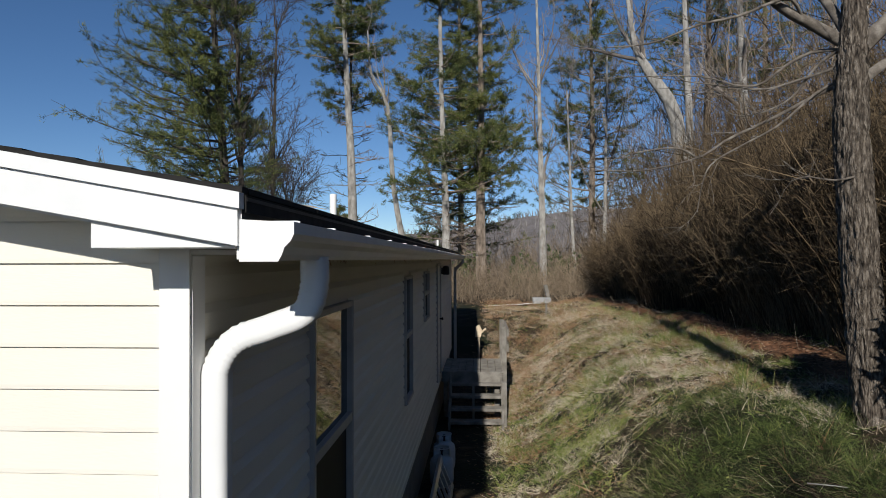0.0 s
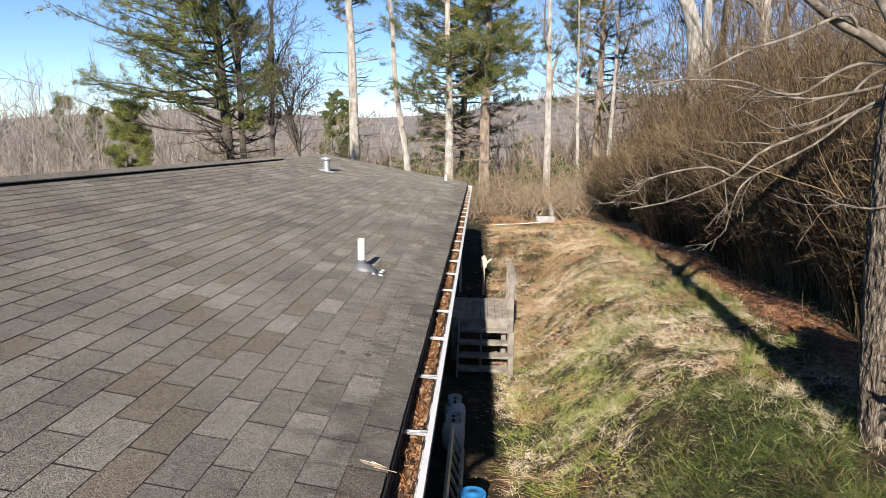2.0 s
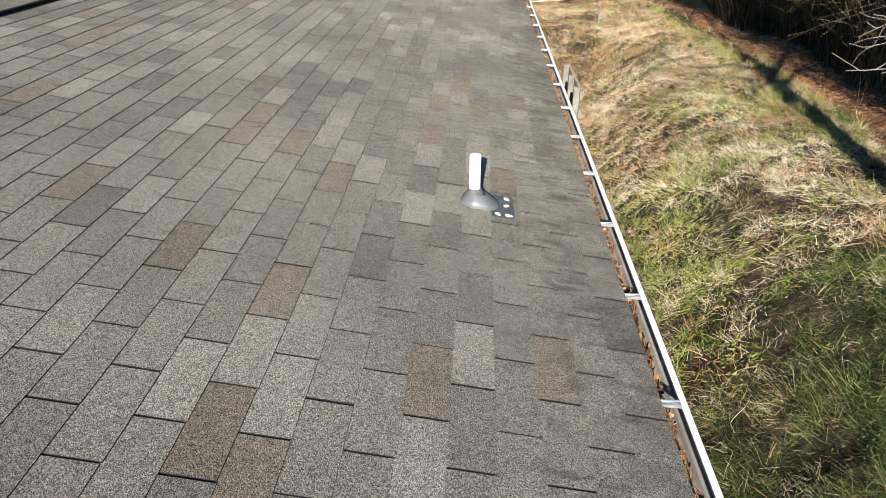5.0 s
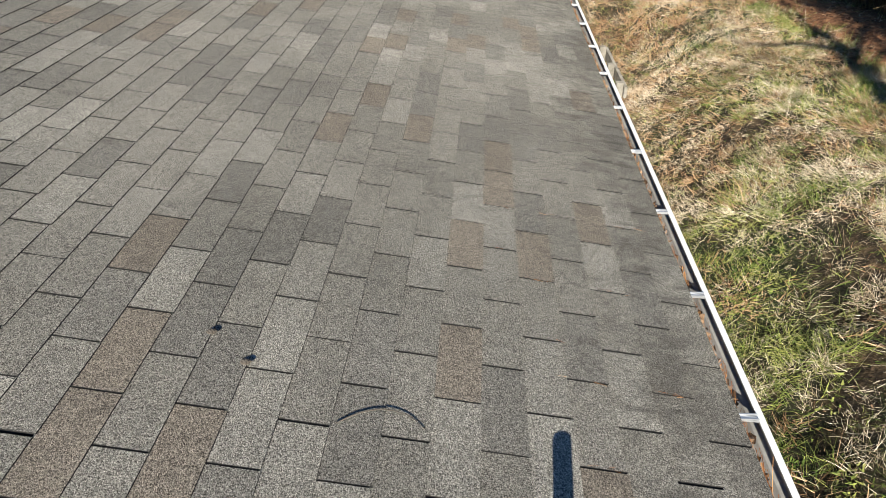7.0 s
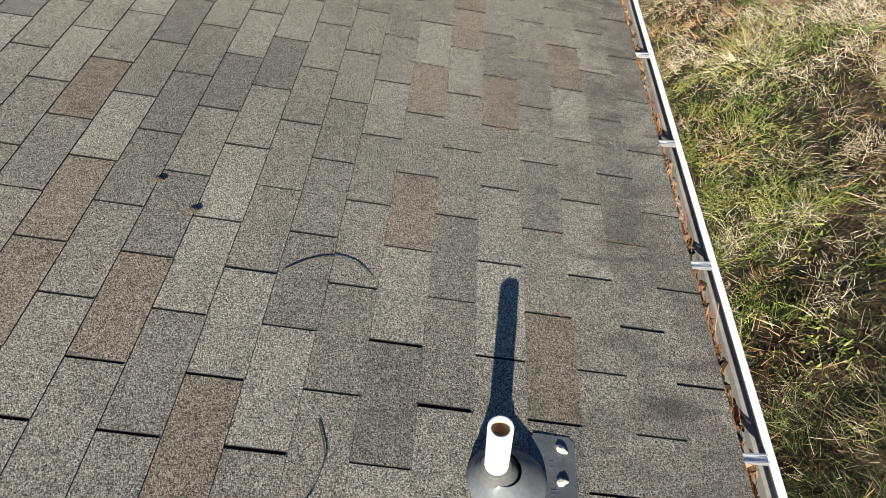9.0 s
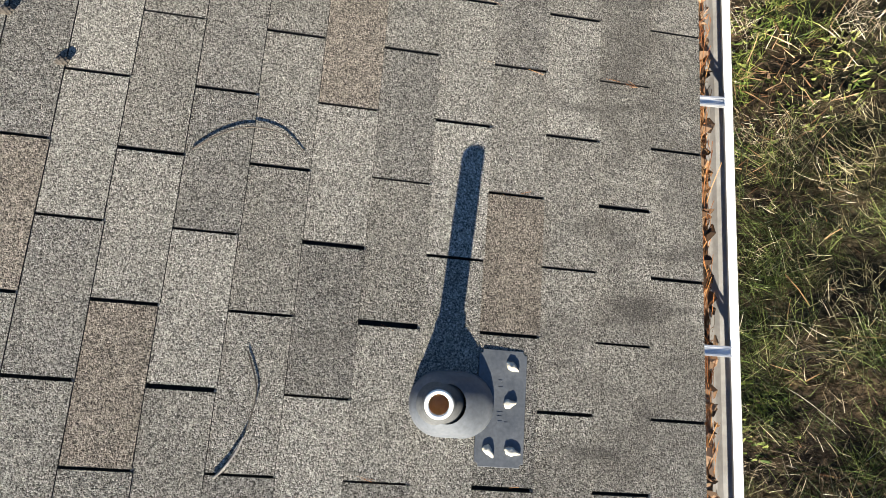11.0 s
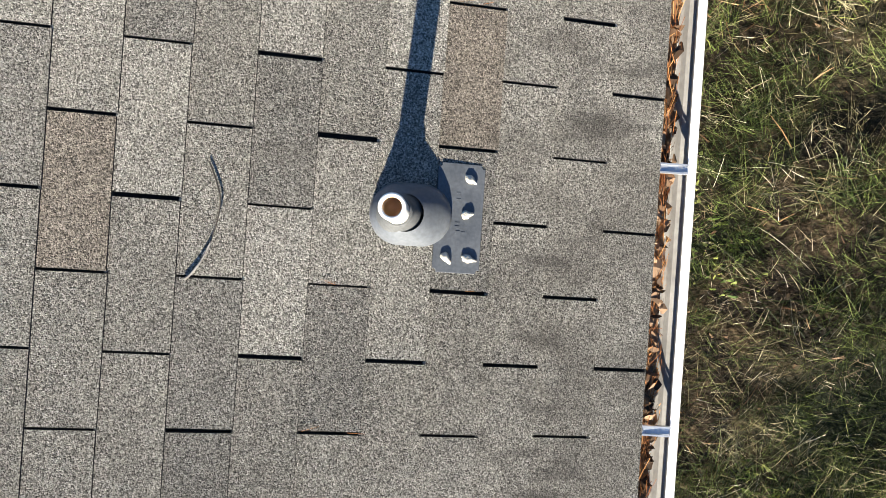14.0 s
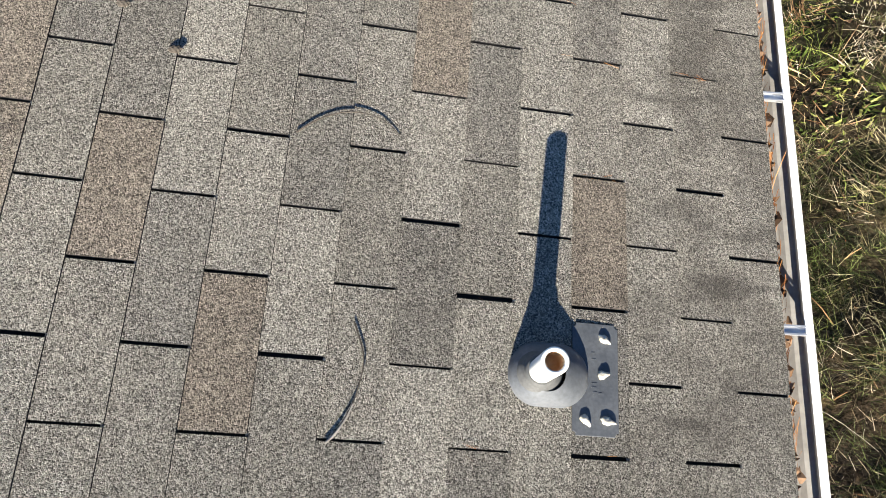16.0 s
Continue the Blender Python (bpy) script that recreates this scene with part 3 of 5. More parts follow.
def build_window(a, b, c, d, rail=None, door=False):
    w = new("window")
    w.parent = house
    w.matrix_parent_inverse = HM
    tagged(w, "sash window in grey frame with dark lower screen")
    fx = WALL + 0.028
    def wp(name, bm, mat):
        return part(name, bm, mat, w)
    wp("frame", box(WALL - 0.03, fx, a - 0.032, a, c - 0.032, d + 0.032, 0.004), frame_mat)
    wp("frame", box(WALL - 0.03, fx, b, b + 0.032, c - 0.032, d + 0.032, 0.004), frame_mat)
    wp("frame", box(WALL - 0.03, fx, a, b, d, d + 0.032, 0.004), frame_mat)
    wp("sill", box(WALL - 0.03, fx + 0.01, a, b, c - 0.032, c, 0.004), frame_mat)
    if rail:
        wp("rail", box(WALL - 0.02, fx - 0.004, a, b, rail - 0.025, rail + 0.025, 0.004), frame_mat)
        wp("pane", box(WALL - 0.012, WALL - 0.006, a, b, rail + 0.025, d), glass_mat)
        wp("screen", box(WALL - 0.014, WALL - 0.010, a, b, c, rail - 0.025), dark_mat)
    return w


build_window(*OPENINGS[0], rail=2.44)
build_window(*OPENINGS[1], rail=2.557)
build_window(*OPENINGS[2], rail=2.865)


def build_door():
    a, b, c, d = OPENINGS[3]
    door = hpart("door", box(WALL - 0.03, WALL + 0.004, a, b, c, d, 0.003), vinyl_mat, None, "plain cream entrance door")
    for bm in (box(WALL - 0.02, WALL + 0.03, a - 0.05, a, c, d + 0.05, 0.004), box(WALL - 0.02, WALL + 0.03, b, b + 0.05, c, d + 0.05, 0.004), box(WALL - 0.02, WALL + 0.03, a, b, d, d + 0.05, 0.004)):
        part("door_frame", bm, frame_mat, door)
    part("door_knob", lathe([(0.0, 0.07), (0.022, 0.066), (0.028, 0.05), (0.014, 0.03), (0.012, 0.0)], 12), black_mat, door).matrix_basis = pose(WALL + 0.004, b - 0.08, 2.25, 0, 90, 0)
    for n, y in (("wall_lamp", 12.4),):
        lamp = thing(n, (WALL, y, 3.1), "small dark wall lamp under the eave", "lamp")
        part("bracket", box(0, 0.03, -0.05, 0.05, -0.06, 0.06, 0.005), black_mat, lamp)
        part("shade", lathe([(0.02, 0.1), (0.06, 0.08), (0.07, -0.06), (0.05, -0.07)], 14, at=(0.09, 0, 0)), black_mat, lamp)
        part("arm", box(0.02, 0.07, -0.012, 0.012, 0.02, 0.04), black_mat, lamp)


build_door()


# ---- gutter ----
def build_gutter():
    y0, y1 = NEAR - 0.002, FAR
    t = 0.0025
    outer = [(-0.512, 3.438), (-0.512, 3.322), (-0.428, 3.322), (-0.420, 3.335), (-0.414, 3.352), (-0.400, 3.366), (-0.393, 3.380), (-0.393, 3.406), (-0.415, 3.408), (-0.415, 3.400)]
    b = bmesh.new()
    rows = []
    for p in outer:
        rows.append((b.verts.new((p[0], y0, p[1])), b.verts.new((p[0], y1, p[1]))))
    for p, q in zip(rows, rows[1:]):
        b.faces.new((p[0], p[1], q[1], q[0]))
    bmesh.ops.recalc_face_normals(b, faces=b.faces)
    bmesh.ops.solidify(b, geom=list(b.faces), thickness=t)
    b.normal_update()
    # shadow-dark paint on the inner back wall, plain grey on the inner front
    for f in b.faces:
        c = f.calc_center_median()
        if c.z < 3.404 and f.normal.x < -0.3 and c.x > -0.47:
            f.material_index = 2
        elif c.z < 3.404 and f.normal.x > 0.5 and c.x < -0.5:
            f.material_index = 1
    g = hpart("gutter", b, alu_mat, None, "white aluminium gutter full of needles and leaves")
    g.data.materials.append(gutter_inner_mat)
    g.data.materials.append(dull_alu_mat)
    cap = [(-0.513, 3.412), (-0.513, 3.320), (-0.427, 3.320), (-0.419, 3.334), (-0.413, 3.351), (-0.399, 3.365), (-0.392, 3.380), (-0.392, 3.405)]
    part("end_cap", prism(cap, "y", y0 - 0.006, y0), alu_mat, g)
    part("end_cap", prism(cap, "y", y1, y1 + 0.006), alu_mat, g)
    for k in range(-6, 20):
        y = 4.914 + 0.612 * k + rng.normal() * 0.008
        if k == -6:
            y = 1.48
        h = prism([(-0.510, 3.407), (-0.508, 3.413), (-0.412, 3.4065), (-0.412, 3.4005)], "y", y - 0.012, y + 0.012)
        box(-0.500, -0.414, y - 0.012, y - 0.008, 3.4095, 3.4145, bm=h)
        box(-0.500, -0.414, y + 0.008, y + 0.012, 3.4095, 3.4145, bm=h)
        s = part("hanger", h, galv_mat, g)
        lathe_bm = lathe([(0.0, 0.004), (0.006, 0.003), (0.006, 0.0)], 8, at=(-0.485, y, 3.4105))
        part("screw", lathe_bm, galv_mat, s)


build_gutter()


def spout(points, r, mat, corr=()):
    """A rounded square pipe through points, with pleats at the bends named in corr."""
    P = []
    pts = [Vector(p) for p in points]
    for i in range(len(pts) - 1):
        p0, p1, p2, p3 = pts[max(i - 1, 0)], pts[i], pts[i + 1], pts[min(i + 2, len(pts) - 1)]
        for s in range(10):
            u = s / 10
            P.append(0.5 * ((2 * p1) + (p2 - p0) * u + (2 * p0 - 5 * p1 + 4 * p2 - p3) * u * u + (3 * p1 - p0 - 3 * p2 + p3) * u ** 3))
    P.append(pts[-1])
    b = bmesh.new()
    rings = []
    n = 20
    for i, p in enumerate(P):
        T = (P[min(i + 1, len(P) - 1)] - P[max(i - 1, 0)]).normalized()
        A = T.cross(Vector((0, 1, 0))).normalized()
        B = A.cross(T).normalized()
        pleat = 0.0022 * math.sin(i * 2.6) if any(c0 <= i <= c1 for c0, c1 in corr) else 0
        ring = []
        for k in range(n):
            a = 2 * math.pi * k / n
            c, s = math.cos(a), math.sin(a)
            q = 1 / (abs(c) ** 4 + abs(s) ** 4) ** 0.25
            ring.append(b.verts.new(p + (A * c + B * s) * (r * q * 0.9 + pleat)))
        rings.append(ring)
    for a, c in zip(rings, rings[1:]):
        for k in range(n):
            b.faces.new((a[k], a[(k + 1) % n], c[(k + 1) % n], c[k])).smooth = True
    return b


hpart("downspout", spout([(-0.447, 1.75, 3.33), (-0.447, 1.75, 3.25), (-0.472, 1.745, 3.180), (-0.560, 1.73, 3.142), (-0.648, 1.712, 3.108), (-0.694, 1.702, 3.04), (-0.700, 1.70, 2.95), (-0.700, 1.70, 2.6), (-0.700, 1.70, 2.2), (-0.700, 1.70, 0.6)], 0.040, alu_mat, ((9, 18), (36, 52))), alu_mat, None, "white aluminium downspout with pleated elbows")
hpart("downspout", spout([(-0.45, 16.6, 3.33), (-0.46, 16.6, 3.25), (-0.55, 16.6, 3.15), (-0.63, 16.6, 3.05), (-0.645, 16.6, 2.9), (-0.645, 16.6, 0.5)], 0.04, alu_mat), frame_mat)


# ---- roof vents ----
def build_pipe_vent():
    v = thing("vent_pipe", (-1.077, 4.755, roof_z(-1.077)), "white plastic vent pipe in a grey rubber boot", "vent pipe")
    tilt = pose(0, 0, 0, 0, math.degrees(math.atan(SLOPE)), 0)
    part("pipe", lathe([(0.0250, -0.02), (0.0250, 0.225), (0.0243, 0.227), (0.0180, 0.227), (0.0174, 0.224), (0.0174, 0.218)], 32), pvc_mat, v)
    part("pipe_lining", lathe([(0.0174, 0.2185), (0.0173, 0.200), (0.0171, 0.165), (0.0, 0.160)], 28), rust_mat, v, "rust-stained inside of the pipe")
    # boot: a low cone round the pipe whose foot runs on down the slope
    b = bmesh.new()
    rings = []
    for r, h, e in ((0.0665, 0.000, 0.042), (0.0655, 0.006, 0.042), (0.0635, 0.014, 0.040), (0.0600, 0.022, 0.036), (0.0545, 0.031, 0.028), (0.0490, 0.039, 0.018), (0.0445, 0.0455, 0.011), (0.0410, 0.050, 0.005), (0.0385, 0.0525, 0.002)):
        ring = []
        for q in range(40):
            a = 2 * math.pi * (q + 0.5) / 40
            ring.append(b.verts.new((0.003 + r * math.cos(a) + (e if math.cos(a) > 0 else 0.0), r * math.sin(a), h + 0.003)))
        rings.append(ring)
    for a, c in zip(rings, rings[1:]):
        for q in range(40):
            b.faces.new((a[q], a[(q + 1) % 40], c[(q + 1) % 40], c[q])).smooth = True
    part("boot", b, boot_mat, v, "grey rubber boot").matrix_basis = tilt
    part("collar", lathe([(0.0255, 0.0745), (0.0285, 0.0745), (0.0310, 0.0720), (0.0325, 0.0640), (0.0355, 0.0590), (0.0400, 0.0530), (0.0455, 0.0420), (0.0500, 0.0300)], 36), collar_mat, v, "darker rubber collar gripping the pipe")
    b = box(0.076, 0.178, -0.117, 0.116, 0.003, 0.0065)
    bmesh.ops.bevel(b, geom=[e for e in b.edges if abs(e.verts[0].co.z - e.verts[1].co.z) > 0.002], offset=0.008, segments=3, affect="EDGES")
    bmesh.ops.bevel(b, geom=[e for e in b.edges if min(q.co.z for q in e.verts) > 0.006], offset=0.0012, segments=1, affect="EDGES")
    plate = part("plate", b, plate_mat, v, "dark flashing plate")
    plate.matrix_basis = tilt
    # moulded marks on the plate, too small to read
    for mx, my, w, d in ((0.122, 0.053, 0.008, 0.0025), (0.123, 0.040, 0.010, 0.0022), (0.124, -0.010, 0.012, 0.002), (0.123, -0.018, 0.010, 0.002), (0.125, -0.030, 0.009, 0.006), (0.137, -0.030, 0.008, 0.003)):
        part("raised_mark", box(mx - w / 2, mx + w / 2, my - d / 2, my + d / 2, 0.006, 0.0072), plate_mat, plate)
    noise = np.random.default_rng(31)
    for x, y, lx, ly, turn in ((0.145, 0.083, 0.0125, 0.0085, -35), (0.142, 0.008, 0.0115, 0.0090, 10), (0.103, -0.085, 0.0130, 0.0085, -50), (0.150, -0.085, 0.0140, 0.0085, -15)):
        d = bmesh.new()
        bmesh.ops.create_icosphere(d, subdivisions=3, radius=1.0)
        ph = noise.uniform(0, 6, 3)
        for q in d.verts:
            n_ = 1 + 0.16 * math.sin(3.1 * q.co.x + ph[0]) * math.sin(3.7 * q.co.y + ph[1]) + 0.07 * math.sin(8 * q.co.x + ph[2] + 5 * q.co.z)
            tail = 1 + 0.35 * max(0.0, q.co.x) ** 3
            q.co = Vector((q.co.x * lx * n_ * tail, q.co.y * ly * n_ / tail, max(q.co.z, -0.4) * 0.0075 * n_))
        for f in d.faces:
            f.smooth = True
        blob = part("sealant_blob", d, sealant_mat, plate, "lump of pale sealant")
        blob.matrix_basis = pose(x, y, 0.009, 0, 0, turn)
    return v


build_pipe_vent()


def build_cap_vent(x, y):
    v = thing("roof_vent", (x, y, roof_z(x)), "round galvanised roof vent with a cap", "roof vent")
    part("pipe", lathe([(0.06, -0.03), (0.06, 0.2)], 24), galv_mat, v)
    part("cap", lathe([(0.062, 0.20), (0.10, 0.205), (0.105, 0.215), (0.10, 0.25), (0.05, 0.262), (0.0, 0.264)], 24), galv_mat, v)
    part("flashing", box(-0.13, 0.14, -0.13, 0.13, 0.003, 0.008, 0.002), galv_mat, v).matrix_basis = pose(0, 0, 0, 0, math.degrees(math.atan(SLOPE)), 0)


build_cap_vent(-3.05, 12.2)


def build_small_pipe(x, y):
    v = thing("vent_pipe", (x, y, roof_z(x)), "short white plastic vent pipe near the eave", "vent pipe")
    part("pipe", lathe([(0.024, -0.02), (0.024, 0.2), (0.019, 0.2), (0.019, 0.05)], 20), pvc_mat, v)
    part("boot", lathe([(0.025, 0.07), (0.05, 0.04), (0.085, 0.01), (0.09, 0.0)], 20), boot_mat, v)


build_small_pipe(-0.98, 15.0)


# ---- deck ----
def build_deck():
    d = thing("wooden_deck", (-0.15, 12.7, 0.45), "weathered grey wooden porch deck with open steps", "deck")
    inv = Matrix.Translation((0.15, -12.7, -0.45))
    top = 1.27
    def dp(name, bm, label=""):
        ob = part(name, bm, wood_mat, d, label)
        ob.matrix_parent_inverse = inv
        return ob
    x = WALL + 0.04
    while x < 0.33:
        dp("floor_board", box(x, x + 0.132, 12.02, 13.6, top - 0.036, top, 0.004))
        x += 0.14
    dp("rim_board", box(WALL + 0.03, 0.36, 11.98, 12.018, top - 0.19, top - 0.004, 0.003))
    dp("rim_board", box(0.345, 0.383, 12.02, 13.6, top - 0.19, top - 0.037, 0.003))
    for px in (WALL + 0.06, 0.25):
        for py in (12.03, 13.5):
            dp("leg", box(px, px + 0.088, py, py + 0.088, 0.3, top - 0.19, 0.004))
    for py in (12.06, 12.75, 13.5):
        dp("rail_post", box(0.386, 0.474, py, py + 0.088, 0.95, 2.08, 0.006))
    for z in (1.98, 1.70):
        dp("rail", box(0.476, 0.514, 12.0, 13.62, z - 0.07, z + 0.07, 0.004))
    for k in range(4):
        z = top - 0.18 * (k + 1)
        y = 11.98 - 0.2 * (k + 1) + 0.06
        dp("tread", box(-0.52, 0.36, y - 0.05, y + 0.20, z - 0.045, z, 0.006))
    for x0 in (-0.56, 0.355):
        b = prism([(12.0, top - 0.04), (12.0, top - 0.30), (11.28, 0.40), (11.10, 0.40), (11.10, 0.55)], "x", x0, x0 + 0.038)
        dp("stringer", b)
    dp("step_post", box(0.36, 0.448, 11.32, 11.41, 0.35, 1.2, 0.006))
    dp("step_post", box(-0.15, -0.11, 11.5, 11.54, 0.35, 1.1, 0.006))


build_deck()


# ---- things by the wall ----
def build_tank(x, y, z):
    t = thing("propane_tank", (x, y, z), "small grey propane tank standing against the skirting", "propane tank", "propane tanks")
    part("body", lathe([(0.0, 0.02), (0.1, 0.02), (0.145, 0.06), (0.152, 0.12), (0.152, 0.30), (0.14, 0.36), (0.09, 0.40), (0.03, 0.41)], 28), tank_mat, t)
    part("foot_ring", lathe([(0.11, 0.0), (0.115, 0.0), (0.115, 0.05), (0.11, 0.05)], 24), tank_mat, t)
    b = lathe([(0.10, 0.38), (0.105, 0.38), (0.105, 0.50), (0.10, 0.51), (0.095, 0.50)], 24)
    kill = [f for f in b.faces if f.calc_center_median().y < -0.03 and 0.40 < f.calc_center_median().z < 0.49]
    bmesh.ops.delete(b, geom=kill, context="FACES")
    part("collar", b, tank_mat, t)
    part("valve", lathe([(0.0, 0.49), (0.02, 0.49), (0.03, 0.47), (0.012, 0.46), (0.015, 0.40)], 12), black_mat, t)
    return t


tank = build_tank(-0.50, 8.40, 0.41)
copy_thing(tank, pose(-0.5, 8.95, 0.44, 0, 0, 40))


def build_ladder():
    l = thing("ladder", (-0.60, 7.2, 0.43), "grey metal ladder lying on edge against the skirting", "ladder")
    for s in (0, 0.36):
        part("rail", box(-0.02, 0.02, -1.4, 1.1, s, s + 0.06, 0.004), galv_mat, l)
    for k in range(9):
        y = -1.25 + 0.28 * k
        part("rung", box(-0.016, 0.016, y - 0.016, y + 0.016, 0.06, 0.36, 0.004), galv_mat, l)
    l.matrix_basis = pose(-0.36, 7.2, 0.46, 0, -22, 0)


build_ladder()


def build_bucket(x, y, z, mat, label):
    b = thing("bucket", (x, y, z), label, "bucket", "buckets by the wall")
    part("body", lathe([(0.0, 0.0), (0.115, 0.0), (0.12, 0.01), (0.138, 0.37), (0.144, 0.375), (0.144, 0.385)], 28), mat, b)
    part("lid", lathe([(0.145, 0.37), (0.147, 0.392), (0.138, 0.40), (0.124, 0.393), (0.05, 0.392), (0.045, 0.398), (0.0, 0.398)], 28), mat, b)


build_bucket(-0.225, 6.62, 0.41, blue_mat, "blue plastic bucket with lid on the ground")
build_bucket(-0.25, 6.31, 0.40, pale_green_mat, "pale green plastic bucket with lid")


# ---- yard ----
def build_yard_post():
    z = float(ground_z(-0.05, 16.5)) - 0.03
    p = thing("yard_post", (-0.05, 16.5, z), "thin pale wooden post with a small nailed box and arm", "post")
    top = 1.68 - z
    part("post", box(-0.028, 0.028, -0.028, 0.028, 0, top - 0.22, 0.004), old_post_mat, p)
    part("box", prism([(-0.085, top - 0.30), (0.055, top - 0.31), (0.075, top - 0.12), (0.01, top), (-0.075, top - 0.05)], "y", -0.07, 0.07), fresh_wood_mat, p)
    part("arm", prism([(0.05, top - 0.24), (0.19, top - 0.11), (0.175, top - 0.075), (0.05, top - 0.17)], "y", -0.018, 0.018), fresh_wood_mat, p)


build_yard_post()


def build_yard_bits():
    s = thing("stake", (1.95, 19.7, float(ground_z(1.95, 19.7))), "short weathered wooden stake in the grass", "stake")
    part("stick", box(-0.025, 0.025, -0.025, 0.025, -0.05, 0.36, 0.006), wood_mat, s)
    z = float(ground_z(2.1, 22.9))
    c = thing("concrete_block", (2.1, 22.9, z), "pale concrete block lying in the weeds", "block")
    part("block", box(-0.3, 0.3, -0.2, 0.2, -0.05, 0.2, 0.015), concrete_mat, c)
    p = thing("pole", (1.2, 22.4, float(ground_z(1.2, 22.4)) + 0.04), "long white pole lying on the ground", "pole")
    v, f = tubes(np.array([[(-1.5, -0.3, -0.02), (0, 0, 0.02), (0.7, 0.2, 0.06)]]), np.full((1, 3), 0.013), 8)
    mesh_np("shaft", v, f, pvc_mat, True).parent = p
    q = thing("post", (2.36, 23.1, z), "leaning pale wooden post", "post")
    part("shaft", box(-0.06, 0.06, -0.06, 0.06, -0.1, 0.65, 0.01), wood_mat, q)
    q.matrix_basis = pose(2.4, 23.1, z, 0, -14, 10)


build_yard_bits()


# ---- trees ----
def as_tree(name, at, label, trunk, crown, mats, category="tree", foliage=None):
    """trunk and crown are (verts, faces) in world coordinates."""
    t = thing(name, at, label, category)
    inv = Matrix.Translation([-c for c in at])
    for n, geo_, m, sm in (("trunk", trunk, mats[0], True), ("crown", crown, mats[1], True), ("needles", foliage, mats[-1], False)):
        if geo_ is None:
            continue
        ob = mesh_np(n, geo_[0], geo_[1], m, sm)
        ob.parent = t
        ob.matrix_parent_inverse = inv
    return t


def spline(points, k):
    pts = np.asarray(points, float)
    u = np.linspace(0, len(pts) - 1, k)
    i = np.minimum(u.astype(int), len(pts) - 2)
    f = (u - i)[:, None]
    p0, p1, p2, p3 = pts[np.maximum(i - 1, 0)], pts[i], pts[i + 1], pts[np.minimum(i + 2, len(pts) - 1)]
    return 0.5 * (2 * p1 + (p2 - p0) * f + (2 * p0 - 5 * p1 + 4 * p2 - p3) * f ** 2 + (3 * p1 - p0 - 3 * p2 + p3) * f ** 3)


def twigs(P, r0, r1):
    """Fine shoots as narrow bark ribbons."""
    return ribbons(P, 2 * taper(np.broadcast_to(r0, (len(P),)), r1, P.shape[1]))


def bare_crown(P, R, n1=10, len1=2.0, n2=6, n3=5, lo=0.35, up=0.35, spread=0.8, k=5):
    """Three orders of branches off limbs P (n, k, 3)."""
    s, d, r = sprout(P, R, n1, lo, 1.0, spread, up)
    L = len1 * rng.uniform(0.5, 1.2, len(s))
    P1 = grow(s, d, L, k, wander=0.16, lift=0.05)
    R1 = taper(np.minimum(r * 0.55, 0.02 + 0.02 * len1), 0.006, k)
    out = [tubes(P1, R1, 3)]
    s, d, r = sprout(P1, R1, n2, 0.2, 1.0, 0.7, 0.2)
    P2 = grow(s, d, L.repeat(n2) * rng.uniform(0.25, 0.5, len(s)), 4, wander=0.18, lift=0.04)
    R2 = taper(np.minimum(r * 0.7, 0.018), 0.005, 4)
    out.append(ribbons(P2, 2 * R2))
    if n3:
        s, d, r = sprout(P2, R2, n3, 0.2, 1.0, 0.7, 0.15)
        P3 = grow(s, d, L.repeat(n2).repeat(n3) * rng.uniform(0.1, 0.25, len(s)), 3, wander=0.2)
        out.append(twigs(P3, 0.009, 0.004))
    return merge(*out)


def needle_tufts(centres, ways, per=12, length=0.22, width=0.03, spread=0.7):
    c = np.repeat(centres, per, 0) + rng.normal(size=(len(centres) * per, 3)) * 0.06
    d = np.repeat(ways, per, 0) + rng.normal(size=(len(c), 3)) * spread
    d /= np.linalg.norm(d, axis=1, keepdims=True) + 1e-9
    L = length * rng.uniform(0.6, 1.2, len(c))
    P = np.stack([c, c + d * L[:, None]], 1)
    v, f = ribbons(P, np.stack([np.full(len(c), width * 1.25), np.full(len(c), 0.002)], 1))
    v = v.reshape(-1, 4, 3)[:, :3].reshape(-1, 3)
    return v, np.arange(len(v)).reshape(-1, 3)


